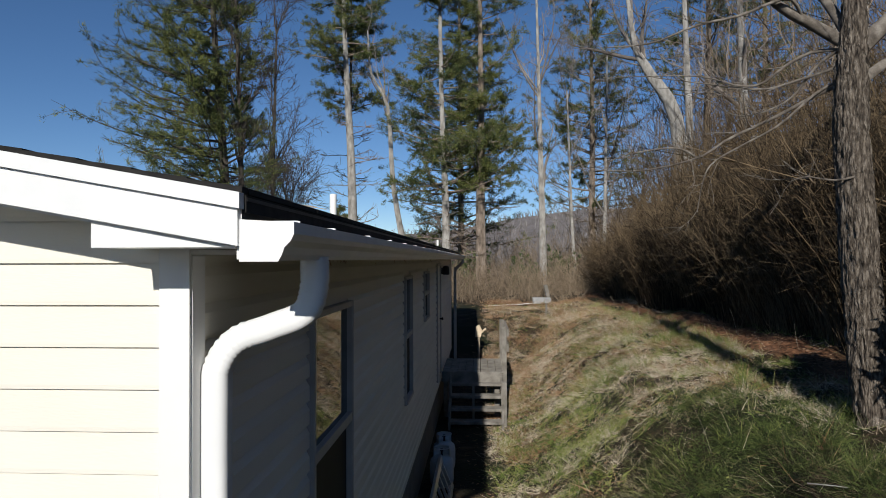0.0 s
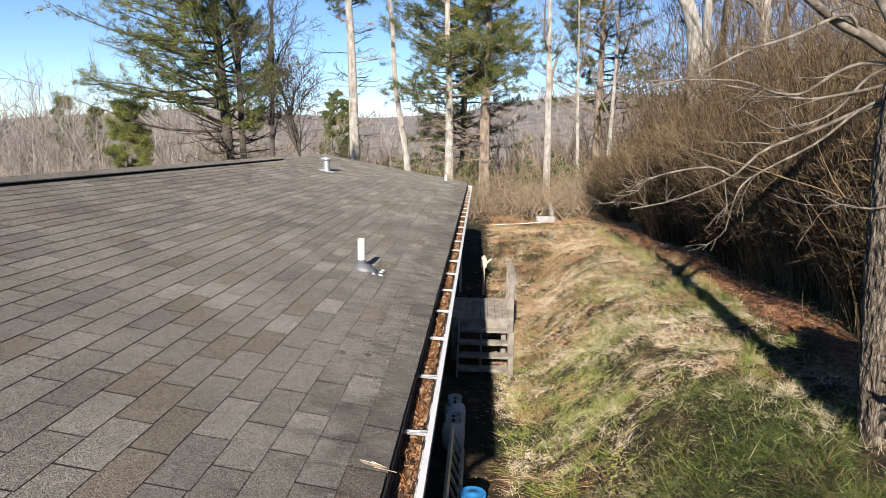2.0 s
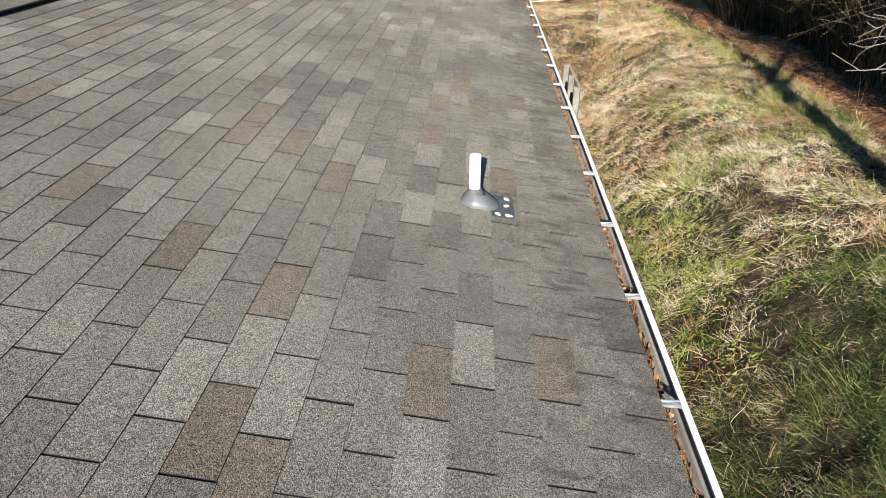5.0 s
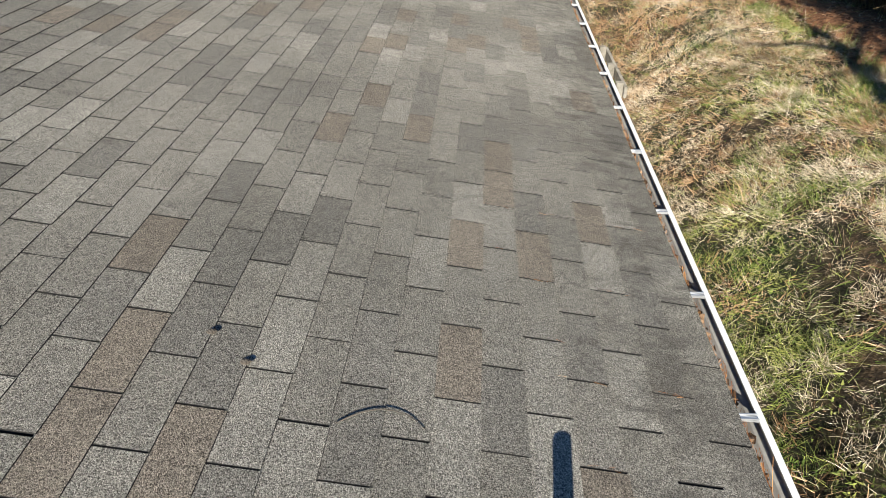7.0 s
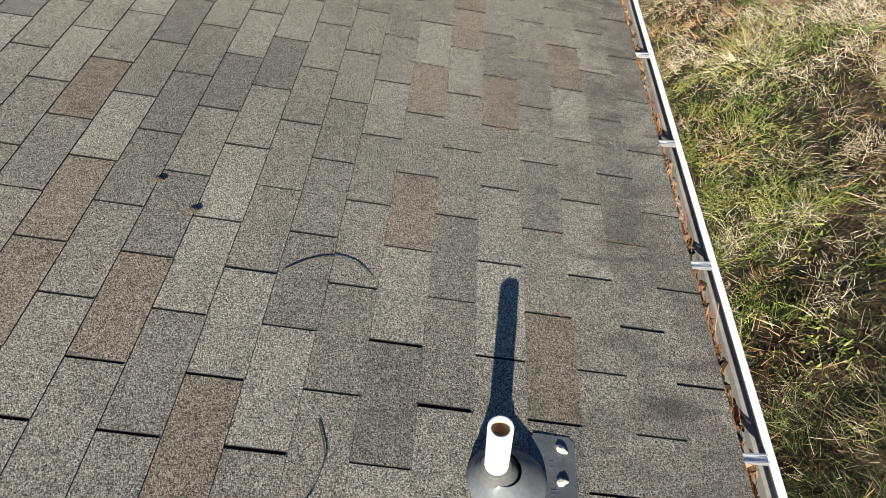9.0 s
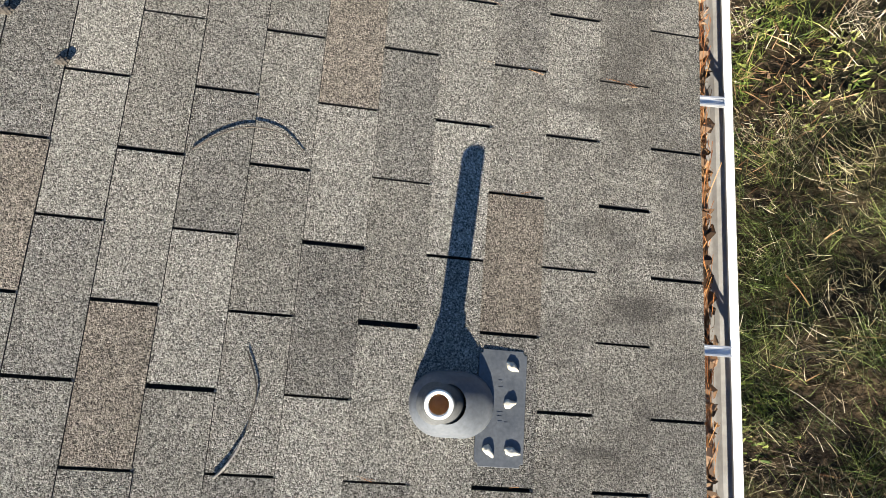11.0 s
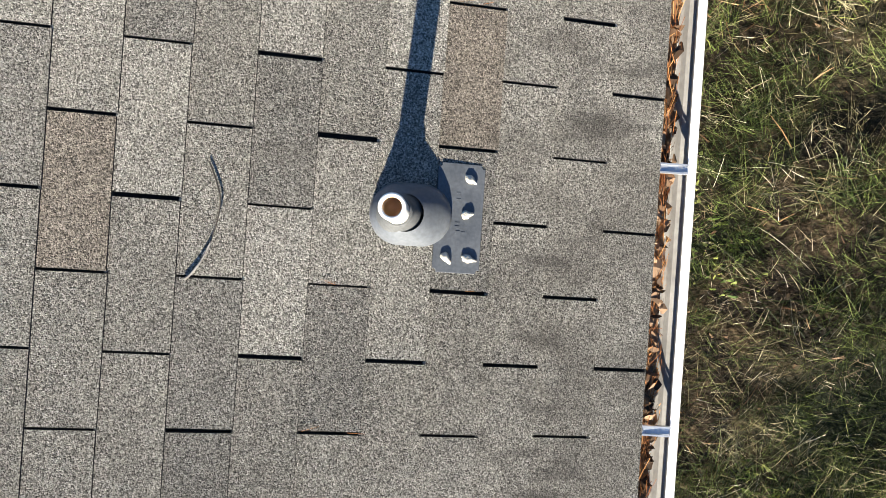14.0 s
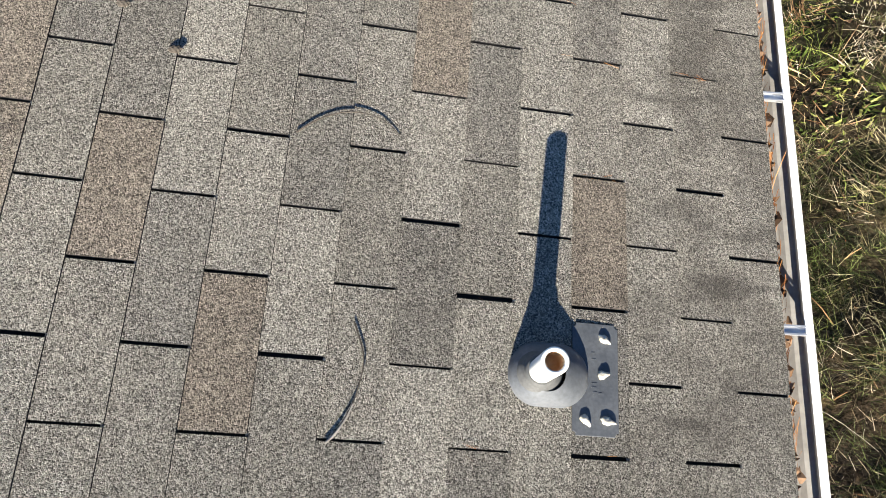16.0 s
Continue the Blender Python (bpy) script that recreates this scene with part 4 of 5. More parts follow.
def pine(name, path, r0, label, first=0.4, reach=2.6, whorls=16, mats=None, tufts=5, dead=8, bias=(0, 0), skew=0.0, per=12, size=1.0):
    """A pine along a trunk path: whorls of boughs with flat sprays of needle tufts on their outer part."""
    pts = np.array(path, float)
    T = spline(pts, 16)[None]
    R = taper(np.array([r0]), r0 * 0.15, 16)
    trunk = tubes(T, R, 12)
    us, ds, ls = [], [], []
    for w in range(whorls):
        u0 = first + (1 - first) * (w + rng.uniform(-0.3, 0.3)) / whorls
        for _ in range(6):
            u = min(max(u0 + rng.normal() * 0.012, 0.05), 0.98)
            a = rng.uniform(0, 2 * np.pi)
            c, q = math.cos(a) + bias[0], math.sin(a) + bias[1]
            us.append(u)
            ds.append((c, q, rng.uniform(-0.12, 0.32)))
            ls.append(reach * (1.1 - 0.7 * (u - first) / (1 - first)) * rng.uniform(0.45, 1.1) * (1 + skew * -math.cos(a)))
    for _ in range(dead):
        a = rng.uniform(0, 2 * np.pi)
        us.append(rng.uniform(0.12, max(first, 0.2)))
        ds.append((math.cos(a), math.sin(a), rng.uniform(-0.3, 0.2)))
        ls.append(-reach * rng.uniform(0.25, 0.7))
    us, ds, ls = np.array(us), np.array(ds), np.array(ls)
    tt = us * 15
    i = np.minimum(tt.astype(int), 14)
    f = (tt - i)[:, None]
    S = T[0][i] * (1 - f) + T[0][i + 1] * f
    live = ls > 0
    P1 = grow(S, ds, np.abs(ls), 7, wander=0.12, lift=0.055)
    R1 = taper(np.clip(0.016 * np.abs(ls), 0.015, 0.06), 0.008, 7)
    s, d, r = sprout(P1, R1, 10, 0.26, 1.0, 0.75, 0.15)
    d[:, 2] *= 0.45
    L2 = np.abs(ls).repeat(10) * rng.uniform(0.12, 0.3, len(s)) + 0.15
    P2 = grow(s, d, L2, 4, wander=0.14, lift=0.06)
    crown = merge(tubes(P1, R1, 4), twigs(P2, 0.014, 0.006))
    lv = live.repeat(10)
    R2 = np.full(P2.shape[:2], 0.01)
    s, d, r = sprout(P2[lv], R2[lv], tufts, 0.25, 1.0, 0.4, 0.25)
    s1, d1, r1 = sprout(P1[live], R1[live], 6, 0.6, 1.0, 0.5, 0.2)
    fol = needle_tufts(np.concatenate([s, s1]), np.concatenate([d, d1]), per, 0.20 * size, 0.019 * size)
    return as_tree(name, tuple(pts[0]), label, trunk, crown, mats or (pine_bark_mat, pine_bark_mat, needle_mat), "pine tree", fol)


GZ = lambda x, y: float(ground_z(x, y)) - 0.1

def up_from(x, y, *more):
    return [(x, y, GZ(x, y))] + [tuple(p) for p in more]


PALE_PINE = (pale_bark_mat, pine_bark_mat, needle_mat)
pine("pine_tree", up_from(-1.72, 33, (-1.75, 33, 6), (-1.95, 33, 12), (-2.1, 33, 24)), 0.25, "tall pine with bare lower trunk behind the house", 0.38, 3.6, 16, PALE_PINE, dead=14)
pine("pine_tree", up_from(0.05, 33, (0.0, 33, 6), (0.05, 33, 12), (-0.1, 33, 25)), 0.31, "tall straight pine at the edge of the yard", 0.40, 3.2, 16, dead=16)
pine("pine_tree", up_from(-1.2, 40, (-1.2, 40, 12), (-1.3, 40, 24)), 0.22, "dark pine standing behind other pines", 0.16, 4.6, 30, tufts=6, per=9)
pine("pine_tree", up_from(-6.4, 33, (-6.55, 33, 8), (-6.85, 33, 14), (-7.1, 33, 22)), 0.29, "pale-trunked pine with dead lower branches", 0.62, 2.6, 10, PALE_PINE, dead=30)
pine("pine_tree", up_from(-7.0, 35, (-7.0, 35, 9), (-6.9, 35, 20)), 0.17, "slim dark pine beside a pale trunk", 0.6, 2.6, 8, (dark_bark_mat, dark_bark_mat, needle_mat), dead=20)
pine("pine_tree", up_from(-10.0, 26, (-10.3, 26, 6), (-10.6, 26, 10.1), (-11.0, 26, 16), (-11.2, 26, 23)), 0.24, "broad leaning pine with sweeping boughs", 0.20, 4.5, 34, (dark_bark_mat, dark_bark_mat, needle_mat), tufts=6, bias=(-0.35, 0), skew=0.4, dead=44, per=10)
pine("pine_tree", up_from(-14.4, 26, (-14.3, 26, 5.9)), 0.07, "young bright green pine beyond the roof", 0.05, 1.3, 12, (pine_bark_mat, pine_bark_mat, needle_light_mat), dead=0, size=0.8)
pine("pine_tree", up_from(7.0, 42, (7.1, 42, 12), (7.0, 42, 24)), 0.26, "tall full pine above the thicket", 0.27, 4.4, 20)
pine("pine_tree", up_from(12.0, 36, (12.3, 36, 14), (12.5, 36, 25)), 0.28, "tall pine above the thicket", 0.42, 4.2, 14)
pine("pine_tree", up_from(17.0, 40, (17, 40, 14), (17, 40, 26)), 0.28, "tall pine above the thicket", 0.45, 4.2, 14)
for fx, fy, fh in ((-61, 95, 14), (-57.5, 97, 12.5), (-26, 120, 16), (-23.6, 118, 14), (-28.5, 125, 14.5)):
    pine("pine_tree", up_from(fx, fy, (fx, fy, GZ(fx, fy) + fh / 2), (fx, fy, GZ(fx, fy) + fh)), 0.2, "distant dark conifer in the woods", 0.06, 2.6, 12, dead=0, tufts=3, per=6, size=3.4)


def bare_tree(base, points, r0, label, mats, limbs=6, limb_len=4.0, lo=0.35, n1=9, len1=1.6, n2=6, n3=4, up=0.6, r_end=0.03):
    pts = [np.array(base, float)] + [np.array(p, float) for p in points]
    T = spline(pts, 16)[None]
    R = taper(np.array([r0]), r_end, 16)
    s, d, r = sprout(T, R, limbs, lo, 0.95, 0.7, up)
    L = limb_len * rng.uniform(0.6, 1.1, len(s))
    P1 = grow(s, d, L, 8, wander=0.1, lift=0.06)
    R1 = taper(r * 0.6, 0.012, 8)
    crown = merge(tubes(P1, R1, 5), bare_crown(P1, R1, n1, len1, n2, n3, 0.15), bare_crown(T, R, n1, len1, n2, n3, lo))
    return as_tree("bare_tree", tuple(base), label, tubes(T, R, 12), crown, mats, "bare tree")


PALE, DARK = (pale_bark_mat, grey_twig_mat), (dark_bark_mat, dark_bark_mat)
bare_tree((3.14, 33.0, GZ(3.14, 33)), [(3.05, 33, 7), (2.95, 33, 12), (2.8, 33, 19)], 0.2, "slender pale-barked bare tree", PALE, 10, 5.0, 0.2, n1=8, up=1.0)
bare_tree((-3.7, 33.0, GZ(-3.7, 33)), [(-3.86, 33, 3.7), (-4.42, 33, 7.2), (-4.69, 33, 11.1), (-5.53, 33, 12.8), (-5.7, 33, 15)], 0.19, "crooked pale bare trunk", PALE, 4, 2.2, 0.5, n1=4, n2=4, n3=3)
bare_tree((-9.5, 26.0, GZ(-9.5, 26)), [(-9.7, 26, 8), (-9.95, 26, 15)], 0.16, "dark bare tree behind the roof", DARK, 8, 3.0, 0.3)
bare_tree((-8.5, 26.0, GZ(-8.5, 26)), [(-8.35, 26, 7), (-8.2, 26, 13)], 0.12, "dark slim bare tree behind the roof", DARK, 8, 3.0, 0.25)
bare_tree((-7.3, 26.0, GZ(-7.3, 26)), [(-7.36, 26, 4.4), (-7.87, 26, 5.6)], 0.10, "small bent bare tree", DARK, 9, 2.0, 0.3)
bare_tree((9.3, 30.0, GZ(9.3, 30)), [(8.87, 30, 9.3), (7.59, 30, 11.8), (6.95, 30, 13.3), (6.4, 30, 18)], 0.42, "thick pale forked bare tree above the thicket", PALE, 8, 4.5, 0.4, n1=7)
for x, y, h, r, lx in ((9.7, 30, 19, 0.30, -0.6), (12.1, 30, 20, 0.36, -0.6), (14, 25, 20, 0.28, 0.4), (7.0, 38, 15, 0.15, 0.3), (16, 30, 20, 0.28, -0.3), (5.4, 38, 13, 0.12, -0.4)):
    bare_tree((x, y, GZ(x, y)), [(x + lx * 0.5, y, h * 0.5), (x + lx, y, h)], r, "tall grey bare tree above the thicket", PALE, 8, 4.2, 0.35, n1=7, n3=3)


def build_big_tree():
    base = (3.5, 6.0, 1.68)
    K = 150
    T = spline([(3.53, 6.0, 1.5), (3.43, 6.0, 2.4), (3.35, 6.0, 3.6), (3.305, 6.0, 4.6), (3.34, 6.0, 5.5), (3.4, 6.1, 7.2), (3.6, 6.2, 9.5)], K)[None]
    s = np.linspace(0, 1, K)
    R = ((0.148 - 0.05 * s) * (1 - 0.72 * smooth01(0.55, 0.84, s)) + 0.08 * np.exp(-s * 30))[None]
    sides = 112
    trunk = tubes(T, R, sides)
    # plated bark: broken upright ridges between furrows
    u = np.tile(np.arange(sides) / sides, K)
    zz = np.repeat(s, sides)
    cells = rng.uniform(size=(400, 30))
    fine_cells = rng.uniform(size=(900, 60))
    def table_noise(tab, a, b):
        na, nb = tab.shape[1], tab.shape[0]
        a, b = a * na, b * nb
        i, j = np.floor(a).astype(int), np.floor(b).astype(int)
        fa, fb = a - i, b - j
        fa, fb = fa * fa * (3 - 2 * fa), fb * fb * (3 - 2 * fb)
        q = lambda m, k: tab[(j + k) % nb, (i + m) % na]
        return (q(0, 0) * (1 - fa) + q(1, 0) * fa) * (1 - fb) + (q(0, 1) * (1 - fa) + q(1, 1) * fa) * fb
    warp = u + 0.035 * table_noise(cells, u, zz * 0.35)
    ridge = 1 - 2.2 * np.abs(table_noise(cells, warp, zz * 0.16) - 0.5)
    ridge = 0.034 * ridge + 0.014 * (table_noise(fine_cells, warp, zz * 0.12) - 0.5) - 0.008
    V = trunk[0]
    out = V - np.repeat(T[0], sides, 0)
    out /= np.linalg.norm(out, axis=1, keepdims=True)
    V += out * (ridge * np.minimum(1, np.repeat(R[0], sides) / 0.13))[:, None]
    def limb(r, *pts):
        P = spline(pts, 18)[None]
        RR = taper(np.array([r]), max(0.004, r * 0.22), 18)
        geo_.append(tubes(P, RR, 8))
        s_, d, rr = sprout(P, RR, 14 if r > 0.03 else 6, 0.25, 1.0, 0.45, 0.1)
        P1 = grow(s_, d, 0.34 * rng.uniform(0.3, 1.6, len(s_)), 6, wander=0.14, lift=0.04)
        R1 = taper(np.minimum(rr * 0.5, 0.007), 0.0022, 6)
        geo_.append(tubes(P1, R1, 5))
        s_, d, rr = sprout(P1, R1, 3, 0.3, 1.0, 0.6, 0.2)
        P2 = grow(s_, d, 0.16 * rng.uniform(0.4, 1.6, len(s_)), 4, wander=0.2)
        geo_.append(tubes(P2, taper(np.full(len(s_), 0.003), 0.0016, 4), 4))

    geo_ = []
    limb(0.060, (3.3, 6.05, 5.25), (3.01, 6.05, 5.43), (2.72, 5.9, 5.5), (2.33, 5.65, 5.64), (2.1, 5.55, 5.8), (1.7, 5.4, 6.5))
    limb(0.020, (3.32, 6.05, 4.92), (3.1, 6.25, 4.82), (2.78, 6.35, 4.65), (2.39, 6.41, 4.47), (1.99, 6.05, 4.24), (1.4, 5.6, 4.07), (0.93, 5.19, 4.02))
    limb(0.014, (3.3, 6.05, 4.95), (3.1, 6.2, 4.84), (2.78, 6.2, 4.56), (2.43, 6.15, 4.37), (2.15, 6.11, 4.21), (2.05, 6.1, 4.05), (1.99, 6.1, 3.75))
    limb(0.019, (3.3, 6.05, 5.2), (3.1, 6.25, 5.24), (2.91, 6.35, 5.15), (2.69, 6.4, 4.99), (2.45, 6.45, 5.0), (2.11, 6.5, 5.11), (1.2, 6.4, 5.08))
    limb(0.017, (2.9, 6.0, 5.46), (2.66, 5.75, 5.56), (2.21, 5.6, 5.37), (1.77, 5.4, 5.22), (1.36, 5.2, 5.02), (0.95, 4.97, 4.92))
    limb(0.014, (3.25, 6.05, 5.2), (3.12, 6.2, 5.1), (2.92, 6.25, 4.83), (2.7, 6.3, 4.71), (2.42, 6.3, 4.67), (2.15, 6.3, 4.83))
    limb(0.011, (3.38, 5.9, 4.06), (3.1, 5.85, 4.0), (2.85, 5.85, 4.03), (2.7, 5.85, 3.99))
    limb(0.011, (2.0, 6.1, 4.24), (1.77, 6.0, 4.32), (1.36, 5.9, 4.26), (1.12, 5.8, 4.17))
    limb(0.016, (3.25, 6.05, 5.05), (2.99, 6.2, 4.98), (2.72, 6.4, 4.94), (2.35, 6.5, 5.01), (1.73, 6.6, 5.13))
    limb(0.08, (3.4, 6.0, 5.2), (3.9, 6.0, 5.7), (4.4, 6.0, 6.3), (5.0, 6.1, 7.2))
    limb(0.05, (3.4, 6.0, 4.9), (3.9, 6.2, 5.2), (4.6, 6.4, 5.3), (5.4, 6.8, 5.6))
    limb(0.05, (3.3, 6.0, 5.3), (3.2, 6.4, 5.9), (2.9, 7.0, 6.6), (2.6, 7.5, 7.8))
    as_tree("bare_tree", base, "large bare hardwood with furrowed grey bark", trunk, merge(*geo_), (bark_mat, limb_mat), "bare tree")


build_big_tree()


# ---- thicket, scrub and woods ----
def scatter(n, x0, x1, y0, y1):
    return rng.uniform(x0, x1, n), rng.uniform(y0, y1, n)


def build_thicket():
    margin = lambda v: 4.50 - 0.45 * smooth01(14, 20, v) + 0.16 * np.sin(v * 1.3) + 0.5 * smooth01(9.0, 7.5, v)
    n = 4600
    x, y = scatter(n, 4.2, 11.5, 7.0, 27)
    edge = margin(y)
    front = rng.uniform(size=n) < 0.6
    x = np.where(front, edge + 0.45 + rng.exponential(0.8, n), np.maximum(x, edge + 0.6))
    h = (2.5 + 2.5 * smooth01(0, 3.5, x - edge)) * rng.uniform(0.6, 1.15, n) * (1 - 0.40 * smooth01(15.5, 21, y) * smooth01(3.0, 0.5, x - edge))
    S = np.stack([x, y, ground_z(x, y) - 0.05], 1)
    D = np.stack([rng.normal(size=n) * 0.15, rng.normal(size=n) * 0.15, np.ones(n)], 1)
    P = grow(S, D, h, 6, wander=0.10, droop=0.005)
    P[:, :, 0] -= (0.28 * np.linspace(0, 1, 6) ** 2)[None] * smooth01(2.5, 0.3, x - edge)[:, None]
    R = taper(rng.uniform(0.004, 0.011, n), 0.0035, 6)
    # shoots crowd the upper half and overhang the track
    s, d, r = sprout(P, R, 10, 0.30, 1.0, 0.65, 0.15)
    P1 = grow(s, d, h.repeat(10) * rng.uniform(0.08, 0.24, len(s)), 3, wander=0.17)
    s, d, r = sprout(P1, np.full(P1.shape[:2], 0.007), 2, 0.15, 1.0, 0.7, 0.1)
    P2 = grow(s, d, rng.uniform(0.15, 0.5, len(s)), 2, wander=0.2)
    m = 22000
    yi = rng.uniform(7.2, 27, m)
    xi = margin(yi) + 0.5 + np.minimum(rng.exponential(1.1, m), 5.0)
    heart = grow(np.stack([xi, yi, ground_z(xi, yi) - 0.02], 1), rng.normal(size=(m, 3)) * 0.17 + np.array([0.04, 0, 1.0]), rng.uniform(0.8, 2.7, m) * (1 - 0.5 * smooth01(14.5, 22, yi)), 3, wander=0.12)
    v, f = merge(tubes(P, R, 3), twigs(P1, 0.0052, 0.0028), twigs(P2, 0.0042, 0.0022), twigs(heart, 0.0065, 0.0036))
    tagged(mesh_np("thicket", v, f, twig_mat), "dense leafless brown thicket along the track", "shrubs", kind="stuff")


build_thicket()


def build_scrub(name, label, n, xr, yr, hr, mat, wander=0.12, side=6, rad=0.008, lean=0.25, droop=0.03, clumps=0, fine=True):
    x, y = scatter(n, *xr, *yr)
    if clumps:
        cx, cy = scatter(clumps, *xr, *yr)
        w = rng.integers(0, clumps, n)
        x, y = cx[w] + rng.normal(size=n) * 0.5, cy[w] + rng.normal(size=n) * 0.5
    S = np.stack([x, y, ground_z(x, y) - 0.05], 1)
    h = rng.uniform(*hr, n)
    D = np.stack([rng.normal(size=n) * lean, rng.normal(size=n) * lean, np.ones(n)], 1)
    P = grow(S, D, h, 6, wander=wander, droop=droop)
    R = taper(rng.uniform(0.6, 1.5, n) * rad, rad * 0.15, 6)
    s, d, r = sprout(P, R, side, 0.2, 1.0, 0.55, 0.25)
    P1 = grow(s, d, h.repeat(side) * rng.uniform(0.15, 0.4, len(s)), 4, wander=0.15)
    s, d, r = sprout(P1, np.full(P1.shape[:2], 0.01), 2, 0.3, 1.0, 0.6, 0.2)
    P2 = grow(s, d, h.repeat(side * 2) * rng.uniform(0.06, 0.16, len(s)), 3, wander=0.15)
    v, f = merge(tubes(P, R, 3), twigs(P1, rad * 0.5, rad * 0.15), *([twigs(P2, rad * 0.35, rad * 0.15)] if fine else []))
    tagged(mesh_np(name, v, f, mat), label, "shrubs", kind="stuff")


build_scrub("scrub", "tangle of tan brambles behind the yard", 1500, (-5, 6), (23.5, 32), (0.4, 2.1), tan_twig_mat, 0.25, rad=0.010, lean=0.6, droop=0.12, clumps=170)
build_scrub("scrub", "brown leafless brush behind the house", 1000, (-20, 9), (28, 44), (0.8, 2.8), brush_mat, 0.2, rad=0.018, lean=0.45, clumps=170)
build_scrub("scrub", "grey bare saplings beyond the roof", 420, (-40, -10), (26, 48), (2.0, 4.2), grey_twig_mat, side=9, rad=0.024, clumps=110)
build_scrub("scrub", "brown leafless brush on the hillside", 600, (7, 22), (22, 42), (2.5, 6.0), twig_mat, side=8, rad=0.018, lean=0.3)
# continues the thicket out of view, added to keep sun off its near end
build_scrub("scrub", "unseen leafless brown brush added to shade the thicket", 1100, (5.0, 11), (-1, 8.0), (2.4, 4.6), twig_mat, side=9, rad=0.018, lean=0.3, fine=False)
build_scrub("woods", "grey leafless woods beyond the saplings", 800, (-110, -22), (48, 90), (5.5, 11.0), grey_twig_mat, side=12, rad=0.055, lean=0.2)
build_scrub("woods", "low brown woods in the hollow behind the pines", 600, (-26, 40), (46, 85), (2.0, 4.6), brush_mat, side=11, rad=0.035, lean=0.3)
build_scrub("woods", "grey leafless woods along the horizon", 1300, (-190, 90), (105, 170), (5.0, 10.0), far_twig_mat, side=10, rad=0.10, lean=0.16, fine=False)
build_scrub("woods", "tangled brown leafless woods on the hillside", 620, (9, 38), (18, 52), (6.0, 14.0), brush_mat, side=12, rad=0.032, lean=0.16)
# added out of view on the east slope to cut blue skylight on the wall
build_scrub("woods", "unseen leafless woods added to screen the wall from the sky", 430, (13, 40), (-28, 16), (9.0, 17.0), brush_mat, side=9, rad=0.10, lean=0.16, fine=False)
build_scrub("woods", "grey leafless trees on the far ridge", 1800, (-420, 260), (300, 500), (2.5, 6.0), far_twig_mat, side=7, rad=0.25, lean=0.3, fine=False)
build_scrub("woods", "leafless woods behind the house front", 90, (-40, 40), (-70, -45), (7.0, 12.0), grey_twig_mat, side=8, rad=0.06, lean=0.12, fine=False)

# added out of view: its crown casts shade on the near bank
bare_tree((1.75, -9.0, GZ(1.75, -9)), [(1.7, -9, 3.4), (1.8, -9, 5.9)], 0.10, "unseen bare tree added to shade the near bank", DARK, 14, 1.3, 0.4, n1=9, len1=1.0)


def build_undergrowth(x0, x1, y0, y1, n, h, label):
    x, y = scatter(n, x0, x1, y0, y1)
    c = np.stack([x, y, ground_z(x, y) + rng.uniform(0, h, n) * (0.5 + 0.5 * np.sin(x * 2.1) * np.sin(y * 1.7 + x))], 1)
    v, f = needle_tufts(c, np.tile([[0, 0, 0.6]], (n, 1)), 7, 0.16, 0.07, 0.9)
    tagged(mesh_np("undergrowth", v, f, leaf_mat), label, "shrubs", kind="stuff")


build_undergrowth(-7.0, 0.5, 33.5, 38, 1500, 2.6, "low green evergreen undergrowth among the pines")
build_undergrowth(1.5, 5.0, 33.5, 36, 500, 2.2, "green undergrowth round a pale bare tree")


def build_fallen_limb(points, r, label):
    P = spline([(x, y, float(ground_z(x, y)) + h) for x, y, h in points], 16)[None]
    R = taper(np.array([r]), r * 0.3, 16)
    s, d, rr = sprout(P, R, 9, 0.15, 1.0, 0.7, -0.1)
    P1 = grow(s, d, rng.uniform(0.3, 1.0, len(s)) * r * 16, 5, wander=0.16, droop=0.1)
    v, f = merge(tubes(P, R, 8), tubes(P1, taper(np.full(len(s), r * 0.35), r * 0.12, 5), 4))
    tagged(mesh_np("fallen_limb", v, f, pale_bark_mat, True), label, "branch")


for dy in (0.0, 0.5, 1.1):
    build_fallen_limb([(-8.0 - dy, 24.6 + dy, 0.5), (-9.2, 24.4 + dy, 1.45 + dy), (-10.6, 24.3 + dy, 1.6 + dy), (-11.7, 24.2 + dy, 0.9 + dy), (-12.2 - dy, 24.2 + dy, 0.1)], 0.06, "pale fallen limb arching in the brush")


def build_stick(a, b, r):
    P = spline([(x, y, float(ground_z(x, y)) + h) for x, y, h in (a, ((a[0] + b[0]) / 2 + 0.02, (a[1] + b[1]) / 2, (a[2] + b[2]) / 2 + 0.01), b)], 9)[None]
    v, f = tubes(P, taper(np.array([r]), r * 0.5, 9), 6)
    tagged(mesh_np("stick", v, f, pale_bark_mat, True), "pale dry stick lying in the grass", "stick", "sticks in the grass")


build_stick((3.30, 4.95, 0.16), (3.34, 4.55, 0.10), 0.008)
build_stick((2.28, 4.72, 0.12), (2.50, 4.62, 0.10), 0.006)
build_stick((1.95, 4.60, 0.12), (2.16, 4.42, 0.09), 0.006)


